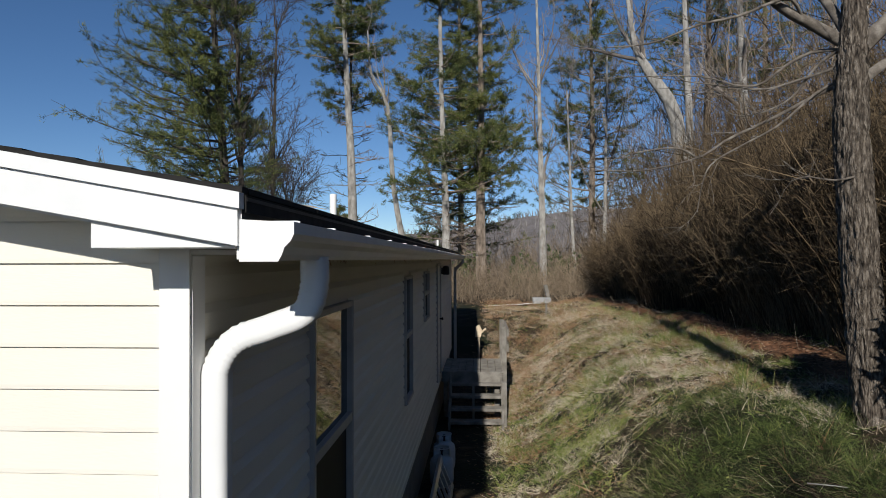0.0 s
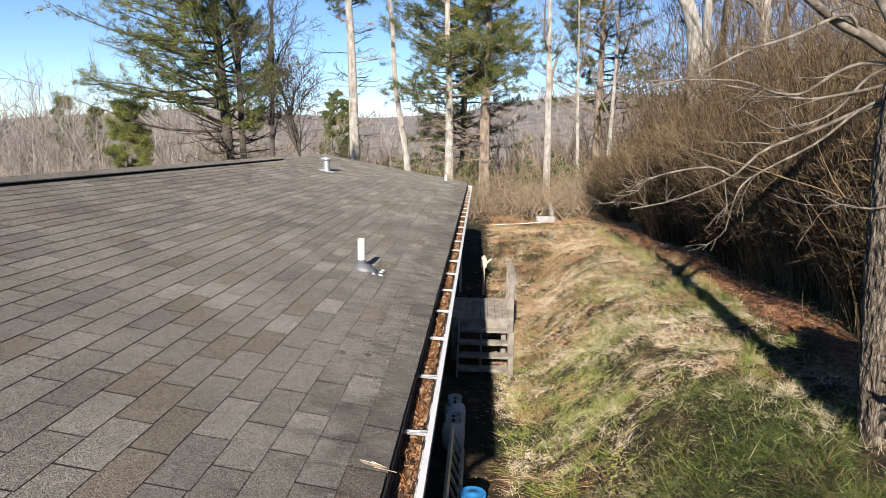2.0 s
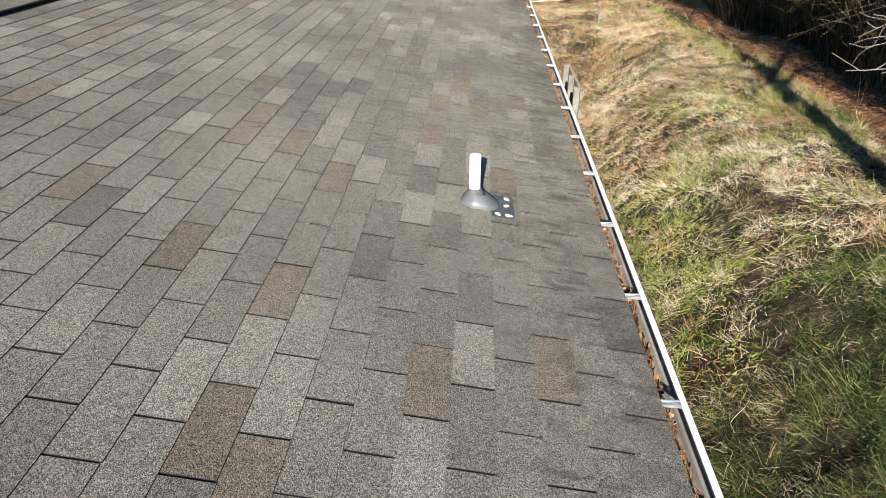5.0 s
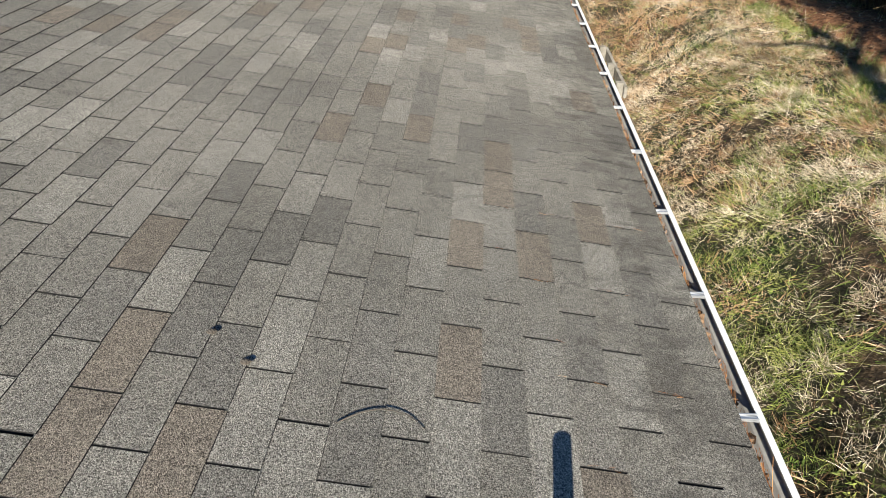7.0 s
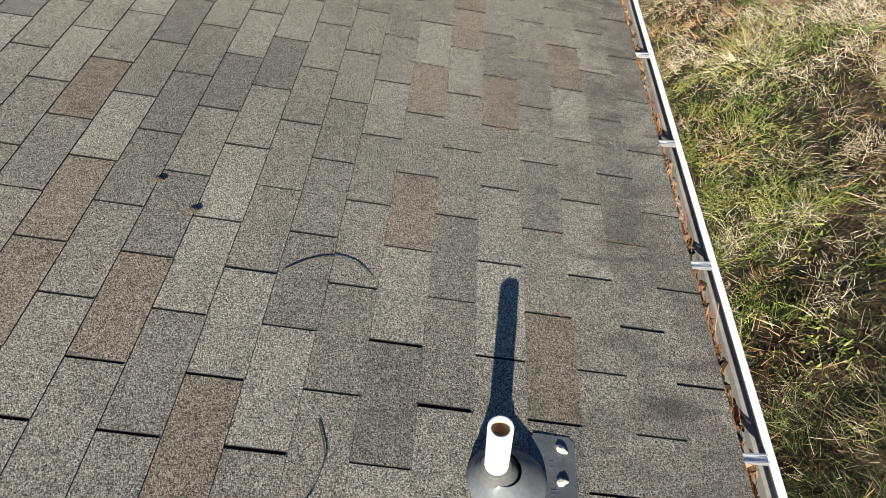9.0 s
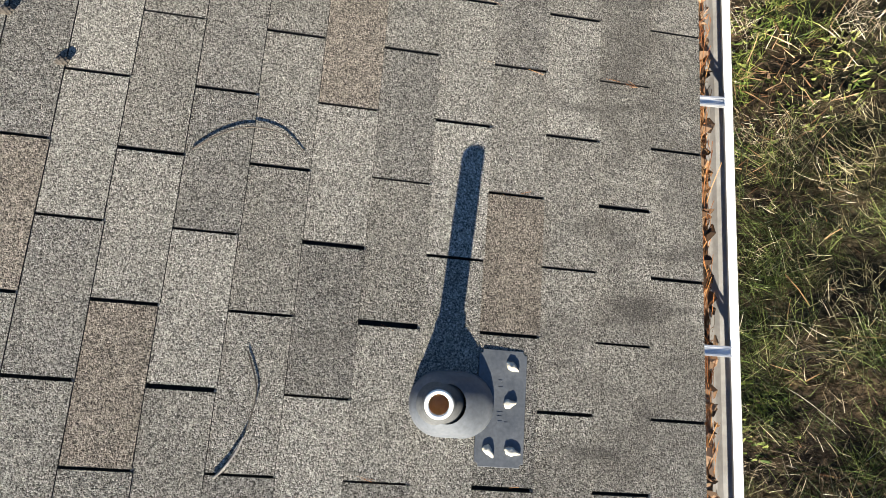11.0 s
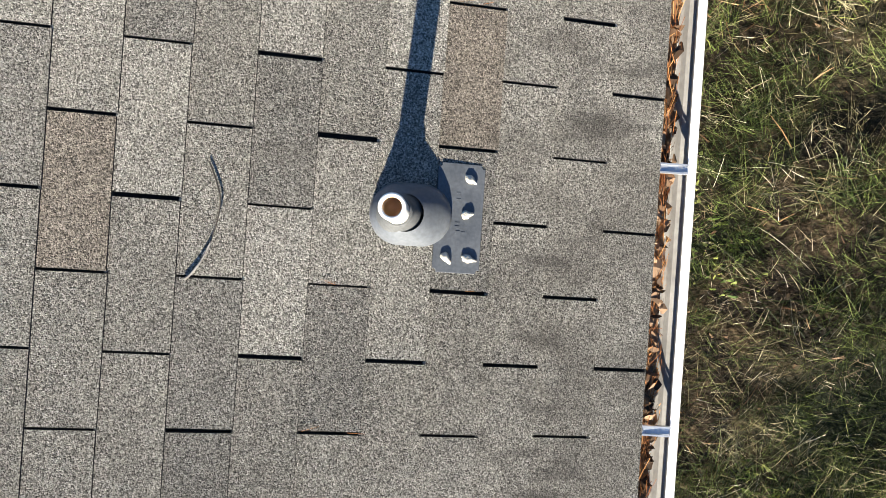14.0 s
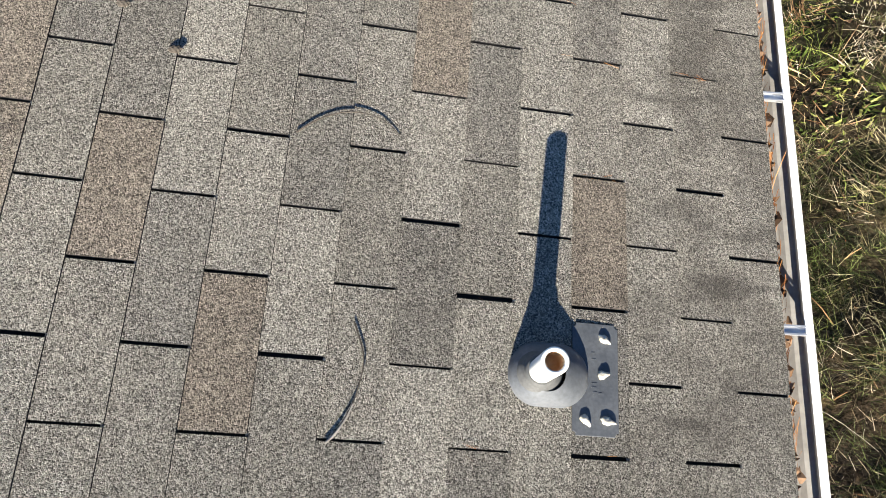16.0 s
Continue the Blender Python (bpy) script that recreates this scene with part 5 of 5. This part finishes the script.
def build_shrub(x, y, wide, high):
    z = float(ground_z(x, y))
    q = thing("evergreen_shrub", (x, y, z), "dense dark evergreen shrub beside a large bare tree", "shrub")
    m = 1500
    d = rng.normal(size=(m, 3))
    d /= np.linalg.norm(d, axis=1, keepdims=True)
    c = d * (rng.uniform(0, 1, (m, 1)) ** 0.4) * np.array([wide, wide, high / 2]) * (0.85 + 0.2 * np.sin(5 * d[:, :1] + 3 * d[:, 1:2]))
    c[:, 2] += high / 2
    v, f = needle_tufts(c, d, 9, 0.17, 0.06, 0.8)
    mesh_np("foliage", v, f, leaf_mat).parent = q
    base = np.zeros((14, 3)) + rng.normal(size=(14, 3)) * np.array([0.06, 0.06, 0])
    P = grow(base, rng.normal(size=(14, 3)) * 0.35 + np.array([0, 0, 1.0]), high * rng.uniform(0.6, 0.9, 14), 5, wander=0.1)
    v, f = tubes(P, taper(np.full(14, 0.022), 0.006, 5), 5)
    mesh_np("stems", v, f, dark_bark_mat).parent = q


build_shrub(4.0, 4.7, 0.55, 1.9)


def build_far_house():
    x, y = -36.0, 55.0
    z = float(ground_z(x, y))
    h = thing("far_house", (x, y, z), "small white house glimpsed through the woods", "house")
    part("wall", box(-1.5, 1.5, -1.5, 1.5, -0.1, 1.3, 0.01), trim_mat, h)
    part("roof", prism([(-1.7, 1.2), (1.7, 1.2), (0, 1.9)], "y", -1.7, 1.7), concrete_mat, h)
    part("window", box(-0.4, 0.3, -1.53, -1.502, 0.6, 1.2), dark_mat, h)


build_far_house()


# ---- grass ----
def grass(name, label, n, mat, keep, length, width, lay=0.6, clump=0.0, area=(0.2, 7.0, 2.0, 24.0), k=3, droop=0.22, per=40):
    """Blades in tussocks that each lie their own way."""
    x, y = scatter(n, area[0], area[1], area[2], area[3])
    comb = np.zeros((n, 2))
    if clump:
        m = max(1, n // per)
        cx, cy = scatter(m, area[0], area[1], area[2], area[3])
        w = rng.integers(0, m, n)
        off = rng.normal(size=(n, 2)) * clump * rng.uniform(0.5, 1.6, m)[w][:, None]
        x, y = cx[w] + off[:, 0], cy[w] + off[:, 1]
        comb = (rng.normal(size=(m, 2)) * 0.6)[w] + off / clump * 0.30
    ok = rng.uniform(size=n) < keep(x, y)
    x, y, comb = x[ok], y[ok], comb[ok]
    n = len(x)
    S = np.stack([x, y, ground_z(x, y) - 0.01], 1)
    wind = np.stack([-0.35 + 0.3 * np.sin(x * 1.1 + y * 0.7), -0.1 + 0.3 * np.cos(x * 0.9 - y * 1.3)], 1)
    D = np.concatenate([(wind + comb) * lay + rng.normal(size=(n, 2)) * 0.42 * (0.4 + lay), np.full((n, 1), 1.0)], 1)
    L = rng.uniform(*length, n) * (0.65 + 0.65 * smooth01(0.35, 0.65, cloud(x, y, 2.4, 5)))
    P = grow(S, D, L, k, wander=0.06, droop=droop)
    P[:, :, 2] = np.maximum(P[:, :, 2], ground_z(P[:, :, 0], P[:, :, 1]) + 0.004)
    W = rng.uniform(*width, n)[:, None] * np.linspace(1, 0.25, k)[None]
    v, f = ribbons(P, W)
    tagged(mesh_np(name, v, f, mat), label, "grass", kind="stuff")


track = lambda x, y: smooth01(0.52, 0.28, np.abs(x - 4.5 + 0.5 * smooth01(14, 20, y) + 0.08 * np.sin(y * 0.8)))
crest = lambda x, y: smooth01(0.9, 1.8, x) * smooth01(4.3, 3.3, x) * smooth01(6.6, 8.8, y + 0.8 * np.sin(x * 2)) * smooth01(17, 13, y)
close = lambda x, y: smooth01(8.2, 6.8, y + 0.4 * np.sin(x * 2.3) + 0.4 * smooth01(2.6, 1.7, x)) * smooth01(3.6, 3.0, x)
tuft = lambda x, y, o: np.maximum(smooth01(0.42, 0.58, cloud(x, y, 5.0, o)), 0.72 * smooth01(7.5, 9.5, y))
dry = lambda x, y: np.clip(0.3 + 0.55 * smooth01(0.46, 0.60, cloud(x, y, 1.1, 1)) + 0.95 * crest(x, y) * smooth01(0.2, 0.46, cloud(x, y, 1.7, 15)), 0, 1) * (1 - track(x, y)) * smooth01(0.1, 0.9, x + 0.35) * tuft(x, y, 11) * (1 - (0.82 + 0.14 * smooth01(1.2, 1.9, x)) * close(x, y + 0.8))
lush = lambda x, y: np.clip(smooth01(2.2, 1.2, x) * smooth01(0.25, 0.7, x) * smooth01(0.28, 0.52, cloud(x, y, 0.9, 3)) * smooth01(14, 10.5, y)
                            + 0.45 * crest(x, y) * smooth01(0.4, 0.6, cloud(x, y, 1.4, 16)) + 0.22 * smooth01(9.5, 7.5, y) + 0.9 * np.exp(-((x - 0.95) / 0.45) ** 2 - ((y - 9.3) / 1.3) ** 2)
                            + smooth01(3.3, 3.6, x) * smooth01(4.4, 4.1, x) * smooth01(0.28, 0.48, cloud(x, y, 0.8, 4)) + 0.14, 0, 1) * (1 - track(x, y)) * tuft(x, y, 12) * (1 - (0.9 - 0.45 * smooth01(1.1, 1.9, x)) * close(x, y))
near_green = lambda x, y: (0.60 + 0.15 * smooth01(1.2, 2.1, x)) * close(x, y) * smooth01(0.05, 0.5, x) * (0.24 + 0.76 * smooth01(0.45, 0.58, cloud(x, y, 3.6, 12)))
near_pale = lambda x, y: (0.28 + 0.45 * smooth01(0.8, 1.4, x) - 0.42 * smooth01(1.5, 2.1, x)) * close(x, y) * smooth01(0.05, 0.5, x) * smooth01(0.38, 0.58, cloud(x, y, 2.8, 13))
grass("dry_grass", "matted dry straw-coloured grass on the bank", 250000, straw_mat, dry, (0.05, 0.16), (0.0022, 0.0048), 0.9, 0.055, (0.1, 4.8, 2.5, 22), 3, 0.2, 45)
grass("green_grass", "tufts of green grass on the bank", 140000, green_mat, lush, (0.07, 0.25), (0.003, 0.006), 0.8, 0.06, (0.2, 5.2, 6, 22), 3, 0.2, 55)
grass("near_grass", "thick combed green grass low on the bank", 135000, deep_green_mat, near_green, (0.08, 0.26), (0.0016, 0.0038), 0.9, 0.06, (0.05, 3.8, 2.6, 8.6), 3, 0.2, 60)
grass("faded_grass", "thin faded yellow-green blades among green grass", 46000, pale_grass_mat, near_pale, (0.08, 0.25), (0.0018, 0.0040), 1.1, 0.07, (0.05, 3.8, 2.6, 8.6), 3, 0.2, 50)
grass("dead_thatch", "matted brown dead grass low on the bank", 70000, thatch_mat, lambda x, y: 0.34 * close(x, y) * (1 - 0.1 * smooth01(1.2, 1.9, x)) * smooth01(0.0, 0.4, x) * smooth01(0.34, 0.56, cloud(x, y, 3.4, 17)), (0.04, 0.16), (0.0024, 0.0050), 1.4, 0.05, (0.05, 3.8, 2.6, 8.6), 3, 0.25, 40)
grass("weeds", "low reddish-brown dead weeds and ferns", 70000, weed_mat, lambda x, y: np.clip(1.3 * smooth01(10, 14, y) + 0.7 * smooth01(0.42, 0.62, cloud(x, y, 1.2, 6)), 0, 1) * (1 - track(x, y)) * (1 - 0.92 * close(x, y)), (0.05, 0.20), (0.004, 0.012), 0.9, 0.09, (0.2, 4.8, 3, 24))
grass("leaf_litter", "scattered fallen leaves on soil and track", 26000, litter_mat, lambda x, y: 0.3 + 0.7 * track(x, y) - 0.2 * close(x, y), (0.025, 0.06), (0.012, 0.028), 2.5, 0.0, (-0.4, 6.2, 3, 25), 3, 0.6)
grass("clover", "small broad-leaved green weeds in the grass", 16000, green_mat, lambda x, y: smooth01(2.4, 1.0, x) * smooth01(0.45, 0.6, cloud(x, y, 1.3, 8)), (0.025, 0.06), (0.015, 0.03), 1.5, 0.05, (0.2, 2.6, 3, 14), 3, 0.3, 12)
grass("grass_stalks", "tall pale dry grass stalks", 260, straw_mat, lambda x, y: 0.3 + 0.7 * smooth01(3.0, 1.8, np.abs(x - 2.8)), (0.25, 0.55), (0.003, 0.0045), 0.5, 0.0, (0.6, 4.6, 4, 20), 5, 0.08)

# ---- gutter debris and roof litter ----
def build_gutter_litter():
    n = 14000
    y = rng.uniform(NEAR + 0.03, 16.6, n)
    y = np.where(y < 1.75, y + 6.0, y)
    fill = 0.016 + 0.028 * smooth01(NEAR, 3.0, y)
    x = rng.uniform(-0.504, -0.444, n)
    z = 3.326 + fill * rng.uniform(0.5, 1.25, n)
    a = rng.normal(np.pi / 2, 0.7, n)
    L = rng.uniform(0.03, 0.10, n)
    d = np.stack([np.cos(a) * 0.5, np.sin(a), rng.normal(size=n) * 0.22], 1)
    S = np.stack([x, y, z], 1)
    P = np.stack([S, S + d * L[:, None] * 0.5, S + d * L[:, None] + rng.normal(size=(n, 3)) * 0.006], 1)
    P[:, :, 0] = np.clip(P[:, :, 0], -0.507, -0.440)
    v, f = ribbons(P, np.full((n, 3), 0.0014))
    tagged(mesh_np("pine_needles", v, f, red_needle_mat), "rust-coloured pine needles packed in the gutter", "needles", kind="stuff")
    n = 2600
    y = rng.uniform(NEAR + 0.05, 16.6, n)
    y = np.where(y < 1.75, y + 6.0, y)
    x = rng.uniform(-0.495, -0.432, n)
    fill = 0.016 + 0.028 * smooth01(NEAR, 3.0, y)
    S = np.stack([x, y, 3.326 + fill * rng.uniform(0.6, 1.2, n)], 1)
    d = rng.normal(size=(n, 3)) * np.array([1, 1, 0.35])
    d /= np.linalg.norm(d, axis=1, keepdims=True)
    L = rng.uniform(0.02, 0.05, n)
    P = np.stack([S - d * L[:, None] / 2, S + np.array([0, 0, 0.006]), S + d * L[:, None] / 2], 1)
    P[:, :, 0] = np.clip(P[:, :, 0], -0.506, -0.439)
    W = rng.uniform(0.012, 0.026, n)[:, None] * np.array([0.3, 1, 0.3])[None]
    v, f = ribbons(P, W)
    tagged(mesh_np("leaves", v, f, litter_mat), "brown dead leaves lying in the gutter", "leaves", kind="stuff")
    b = box(-0.507, -0.436, NEAR + 0.5, FAR - 0.02, 3.326, 3.342)
    tagged(part("gutter_debris", b, litter_mat), "packed brown leaf debris in the gutter", "debris", kind="stuff")


build_gutter_litter()


def roof_twig(points, r, label, mat):
    P = spline([(x, y, roof_z(x) + 0.007 + 0.35 * h) for x, y, h in points], 14)[None]
    v, f = tubes(P, taper(np.array([r]), r * 0.5, 14), 6)
    tagged(mesh_np("twig", v, f, mat, True), label, "twig")


roof_twig([(-1.453, 4.828, 0.003), (-1.435, 4.785, 0.008), (-1.426, 4.747, 0.012), (-1.434, 4.691, 0.012), (-1.449, 4.646, 0.008), (-1.482, 4.595, 0.003)], 0.0019, "thin curved grey twig on the shingles", dark_bark_mat)
roof_twig([(-1.484, 4.592, 0.004), (-1.466, 4.612, 0.012), (-1.449, 4.640, 0.022), (-1.438, 4.668, 0.026)], 0.0030, "short pale broken stick on the shingles", pale_bark_mat)
roof_twig([(-1.611, 5.219, 0.003), (-1.566, 5.256, 0.010), (-1.507, 5.282, 0.014), (-1.441, 5.278, 0.010), (-1.395, 5.245, 0.003)], 0.0021, "thin bowed dark twig on the shingles", dark_bark_mat)


def roof_cone(x, y, r):
    c = thing("pine_cone", (x, y, roof_z(x) + 0.006), "small dark pine cone lying on the shingles", "pine cone", "cones on the roof")
    b = bmesh.new()
    bmesh.ops.create_icosphere(b, subdivisions=3, radius=r)
    for v in b.verts:
        k = 1 + 0.22 * math.sin(v.co.x * 900) * math.sin(v.co.y * 700) 
        v.co = Vector((v.co.x * 1.5 * k, v.co.y * k, v.co.z * 0.7 * k + r * 0.5))
    part("scales", b, dark_bark_mat, c)


for cx_, cy_, cr in ((-0.849, 2.972, 0.011), (-0.734, 3.006, 0.010), (-0.618, 3.016, 0.009), (-1.996, 5.461, 0.009), (-1.877, 5.37, 0.009)):
    roof_cone(cx_, cy_, cr)


def roof_needles():
    n = 9
    x, y = -0.552 + rng.normal(size=n) * 0.018, 2.033 + rng.normal(size=n) * 0.008
    a = rng.normal(0.3, 0.25, n)
    S = np.stack([x, y, roof_z(x) + 0.010 + rng.uniform(0, 0.004, n)], 1)
    d = np.stack([-np.cos(a), np.sin(a) * 0.6, 0.18 * np.cos(a)], 1) * rng.uniform(0.04, 0.08, n)[:, None]
    v, f = ribbons(np.stack([S - d / 2, S + d / 2], 1), np.full((n, 2), 0.0022))
    tagged(mesh_np("pine_needles", v, f, straw_mat), "tan pine needles lying on the shingles", "needles", kind="stuff")


roof_needles()


def slot_needles():
    m = 26
    i = rng.integers(0, 5, m)
    k = rng.integers(-3, 6, m)
    x0 = -0.629 - 0.1245 * i - 0.06
    y0 = 4.903 + 0.3048 * k + np.where(i % 2 == 1, 0.1524, 0.0)
    w = rng.integers(0, m, 44)
    x, y = x0[w] + rng.normal(size=44) * 0.035, y0[w] + rng.normal(size=44) * 0.006
    a = rng.normal(0.0, 0.35, 44)
    d = np.stack([np.cos(a), np.sin(a), -SLOPE * np.cos(a)], 1) * rng.uniform(0.015, 0.04, 44)[:, None]
    S = np.stack([x, y, roof_z(x) + 0.009], 1)
    v, f = ribbons(np.stack([S - d / 2, S + d / 2], 1), np.full((44, 2), 0.0009))
    tagged(mesh_np("pine_needles", v, f, red_needle_mat), "rusty pine needles caught between the shingles", "needles", kind="stuff")


slot_needles()

# ---- ridge cap ----
def build_ridge():
    edge = RIDGE_Z - SLOPE * 0.17
    b = prism([(RIDGE + 0.17, edge + 0.026), (RIDGE + 0.17, edge + 0.036), (RIDGE, RIDGE_Z + 0.038), (RIDGE - 0.17, edge + 0.036), (RIDGE - 0.17, edge + 0.026), (RIDGE, RIDGE_Z + 0.028)], "y", NEAR + 0.6, 12.7)
    ob = part("ridge_vent", b, shingle_field_mats["grey"], roof, "raised shingled ridge vent")
    b = prism([(RIDGE + 0.155, edge + 0.0), (RIDGE + 0.155, edge + 0.03), (RIDGE, RIDGE_Z + 0.03), (RIDGE - 0.155, edge + 0.03), (RIDGE - 0.155, edge), (RIDGE, RIDGE_Z)], "y", NEAR + 0.61, 12.69)
    part("vent_core", b, felt_mat, ob, "dark vent slot")
    b = prism([(RIDGE + 0.14, RIDGE_Z - SLOPE * 0.14 + 0.001), (RIDGE + 0.14, RIDGE_Z - SLOPE * 0.14 + 0.007), (RIDGE, RIDGE_Z + 0.008), (RIDGE - 0.14, RIDGE_Z - SLOPE * 0.14 + 0.007), (RIDGE - 0.14, RIDGE_Z - SLOPE * 0.14 + 0.001), (RIDGE, RIDGE_Z)], "y", 12.7, FAR)
    part("ridge_cap", b, shingle_field_mats["grey"], roof)


build_ridge()


# ---- shingles ----
# tabs whose granules stand out, by course from the eave and by tab along it
BROWN_TABS = {(11, -4), (8, -4), (8, -6), (4, -5), (1, -5), (6, -9), (5, -10), (4, -10), (5, -8), (4, -7), (10, -9), (7, -7), (5, 1), (3, 3), (13, 2), (12, 0), (10, 0), (8, -1), (1, 4), (5, 3), (4, 5), (12, 1), (10, 6), (7, 6), (10, 10), (4, 6), (2, 0), (15, -3), (17, -6)}
LIGHT_TABS = {(7, -6), (6, -10), (9, -10), (9, -6), (2, -10), (12, 2), (9, 1), (6, 3), (5, 0), (3, 0), (1, 3), (1, 1), (14, 3), (10, 4), (3, -2), (5, -2), (7, -1), (8, 0), (12, 5), (16, 3), (5, 4), (4, 4), (9, 4), (6, -4), (8, -5)}
DARK_TABS = {(11, 1), (9, 3), (4, 1), (7, 1), (2, 2), (12, 4), (5, -1), (7, 0), (9, -1), (10, 1), (13, 1), (3, -4), (9, -4), (4, -4), (6, -3)}


def build_shingles():
    dx, tab, gap = 0.1245, 0.3048, 0.0068
    lo, hi, deep = 0.0058, 0.0022, -0.008
    quads = [(0, 1, 2, 3), (0, 4, 5, 1), (0, 3, 7, 4), (1, 5, 6, 2)]

    def corners(x0, x1, y0, y1, rise=lambda x: 0.0):
        c = [(x0, y0, lo), (x0, y1, lo), (x1, y1, hi), (x1, y0, hi), (x0, y0, deep), (x0, y1, deep), (x1, y1, deep), (x1, y0, deep)]
        return [(x, y, rise(x) + h) for x, y, h in c]

    # one shared piece for each blend of granules
    pieces = {}
    for k, m in shingle_mats.items():
        me = bpy.data.meshes.new("shingle")
        me.from_pydata(corners(0.0, -dx - 0.004, 0.0, tab - gap, lambda x: -SLOPE * x), [], quads)
        me.materials.append(m)
        me.materials.append(felt_mat)
        me.polygons.foreach_set("material_index", [0, 1, 1, 1])
        pieces[k] = me
    V, F, M = [], [], []
    names = list(SHINGLE_TONES)

    def lay(verts, tone, turn=False):
        o = len(V)
        V.extend(verts)
        F.extend(tuple(o + q for q in (reversed(f) if turn else f)) for f in quads)
        M.extend((names.index(tone), 4, 4, 4))

    pick = random.Random(5)
    for i in range(-1, 29):
        x = -0.629 - i * dx
        x1 = max(x - dx - 0.004, RIDGE)
        for k in range(-16, 42):
            y = 4.903 + k * tab + (tab / 2 if i % 2 else 0.0) + gap / 2
            a, b = max(y, NEAR - 0.012), min(y + tab - gap, FAR + 0.01)
            if b - a < 0.02 or x1 >= x:
                continue
            r = pick.random()
            tone = "brown" if r < 0.09 else "light" if r < 0.27 else "dark" if r < 0.47 else "grey"
            if -11 < k < 7 and i < 18:
                tone = "grey" if r < 0.80 else "dark" if r < 0.90 else "light"
            for group_, named in ((BROWN_TABS, "brown"), (LIGHT_TABS, "light"), (DARK_TABS, "dark")):
                if (i, k) in group_:
                    tone = named
            jx, jy = pick.gauss(0, 0.0012), pick.gauss(0, 0.0009)
            xs = x + jx
            if 2.9 < y < 6.6 and -2.85 < x and b - a > tab - gap - 0.001:
                ob = new("shingle", pieces[tone])
                ob.parent = roof
                ob.matrix_basis = pose(xs, y + jy, roof_z(xs), 0, 0, pick.gauss(0, 0.12))
            else:
                lay(corners(xs, x1, a + jy, b + jy, roof_z), tone)
            lay([(2 * RIDGE - p[0], p[1], p[2]) for p in corners(xs, x1, a - jy, b - jy, roof_z)], tone, True)
    rest = mesh_np("shingle_field", V, F, shingle_field_mats[names[0]])
    for k in names[1:]:
        rest.data.materials.append(shingle_field_mats[k])
    rest.data.materials.append(felt_mat)
    rest.data.polygons.foreach_set("material_index", np.array(M, np.int32))
    rest.parent = roof
    tagged(rest, kind="stuff")


build_shingles()
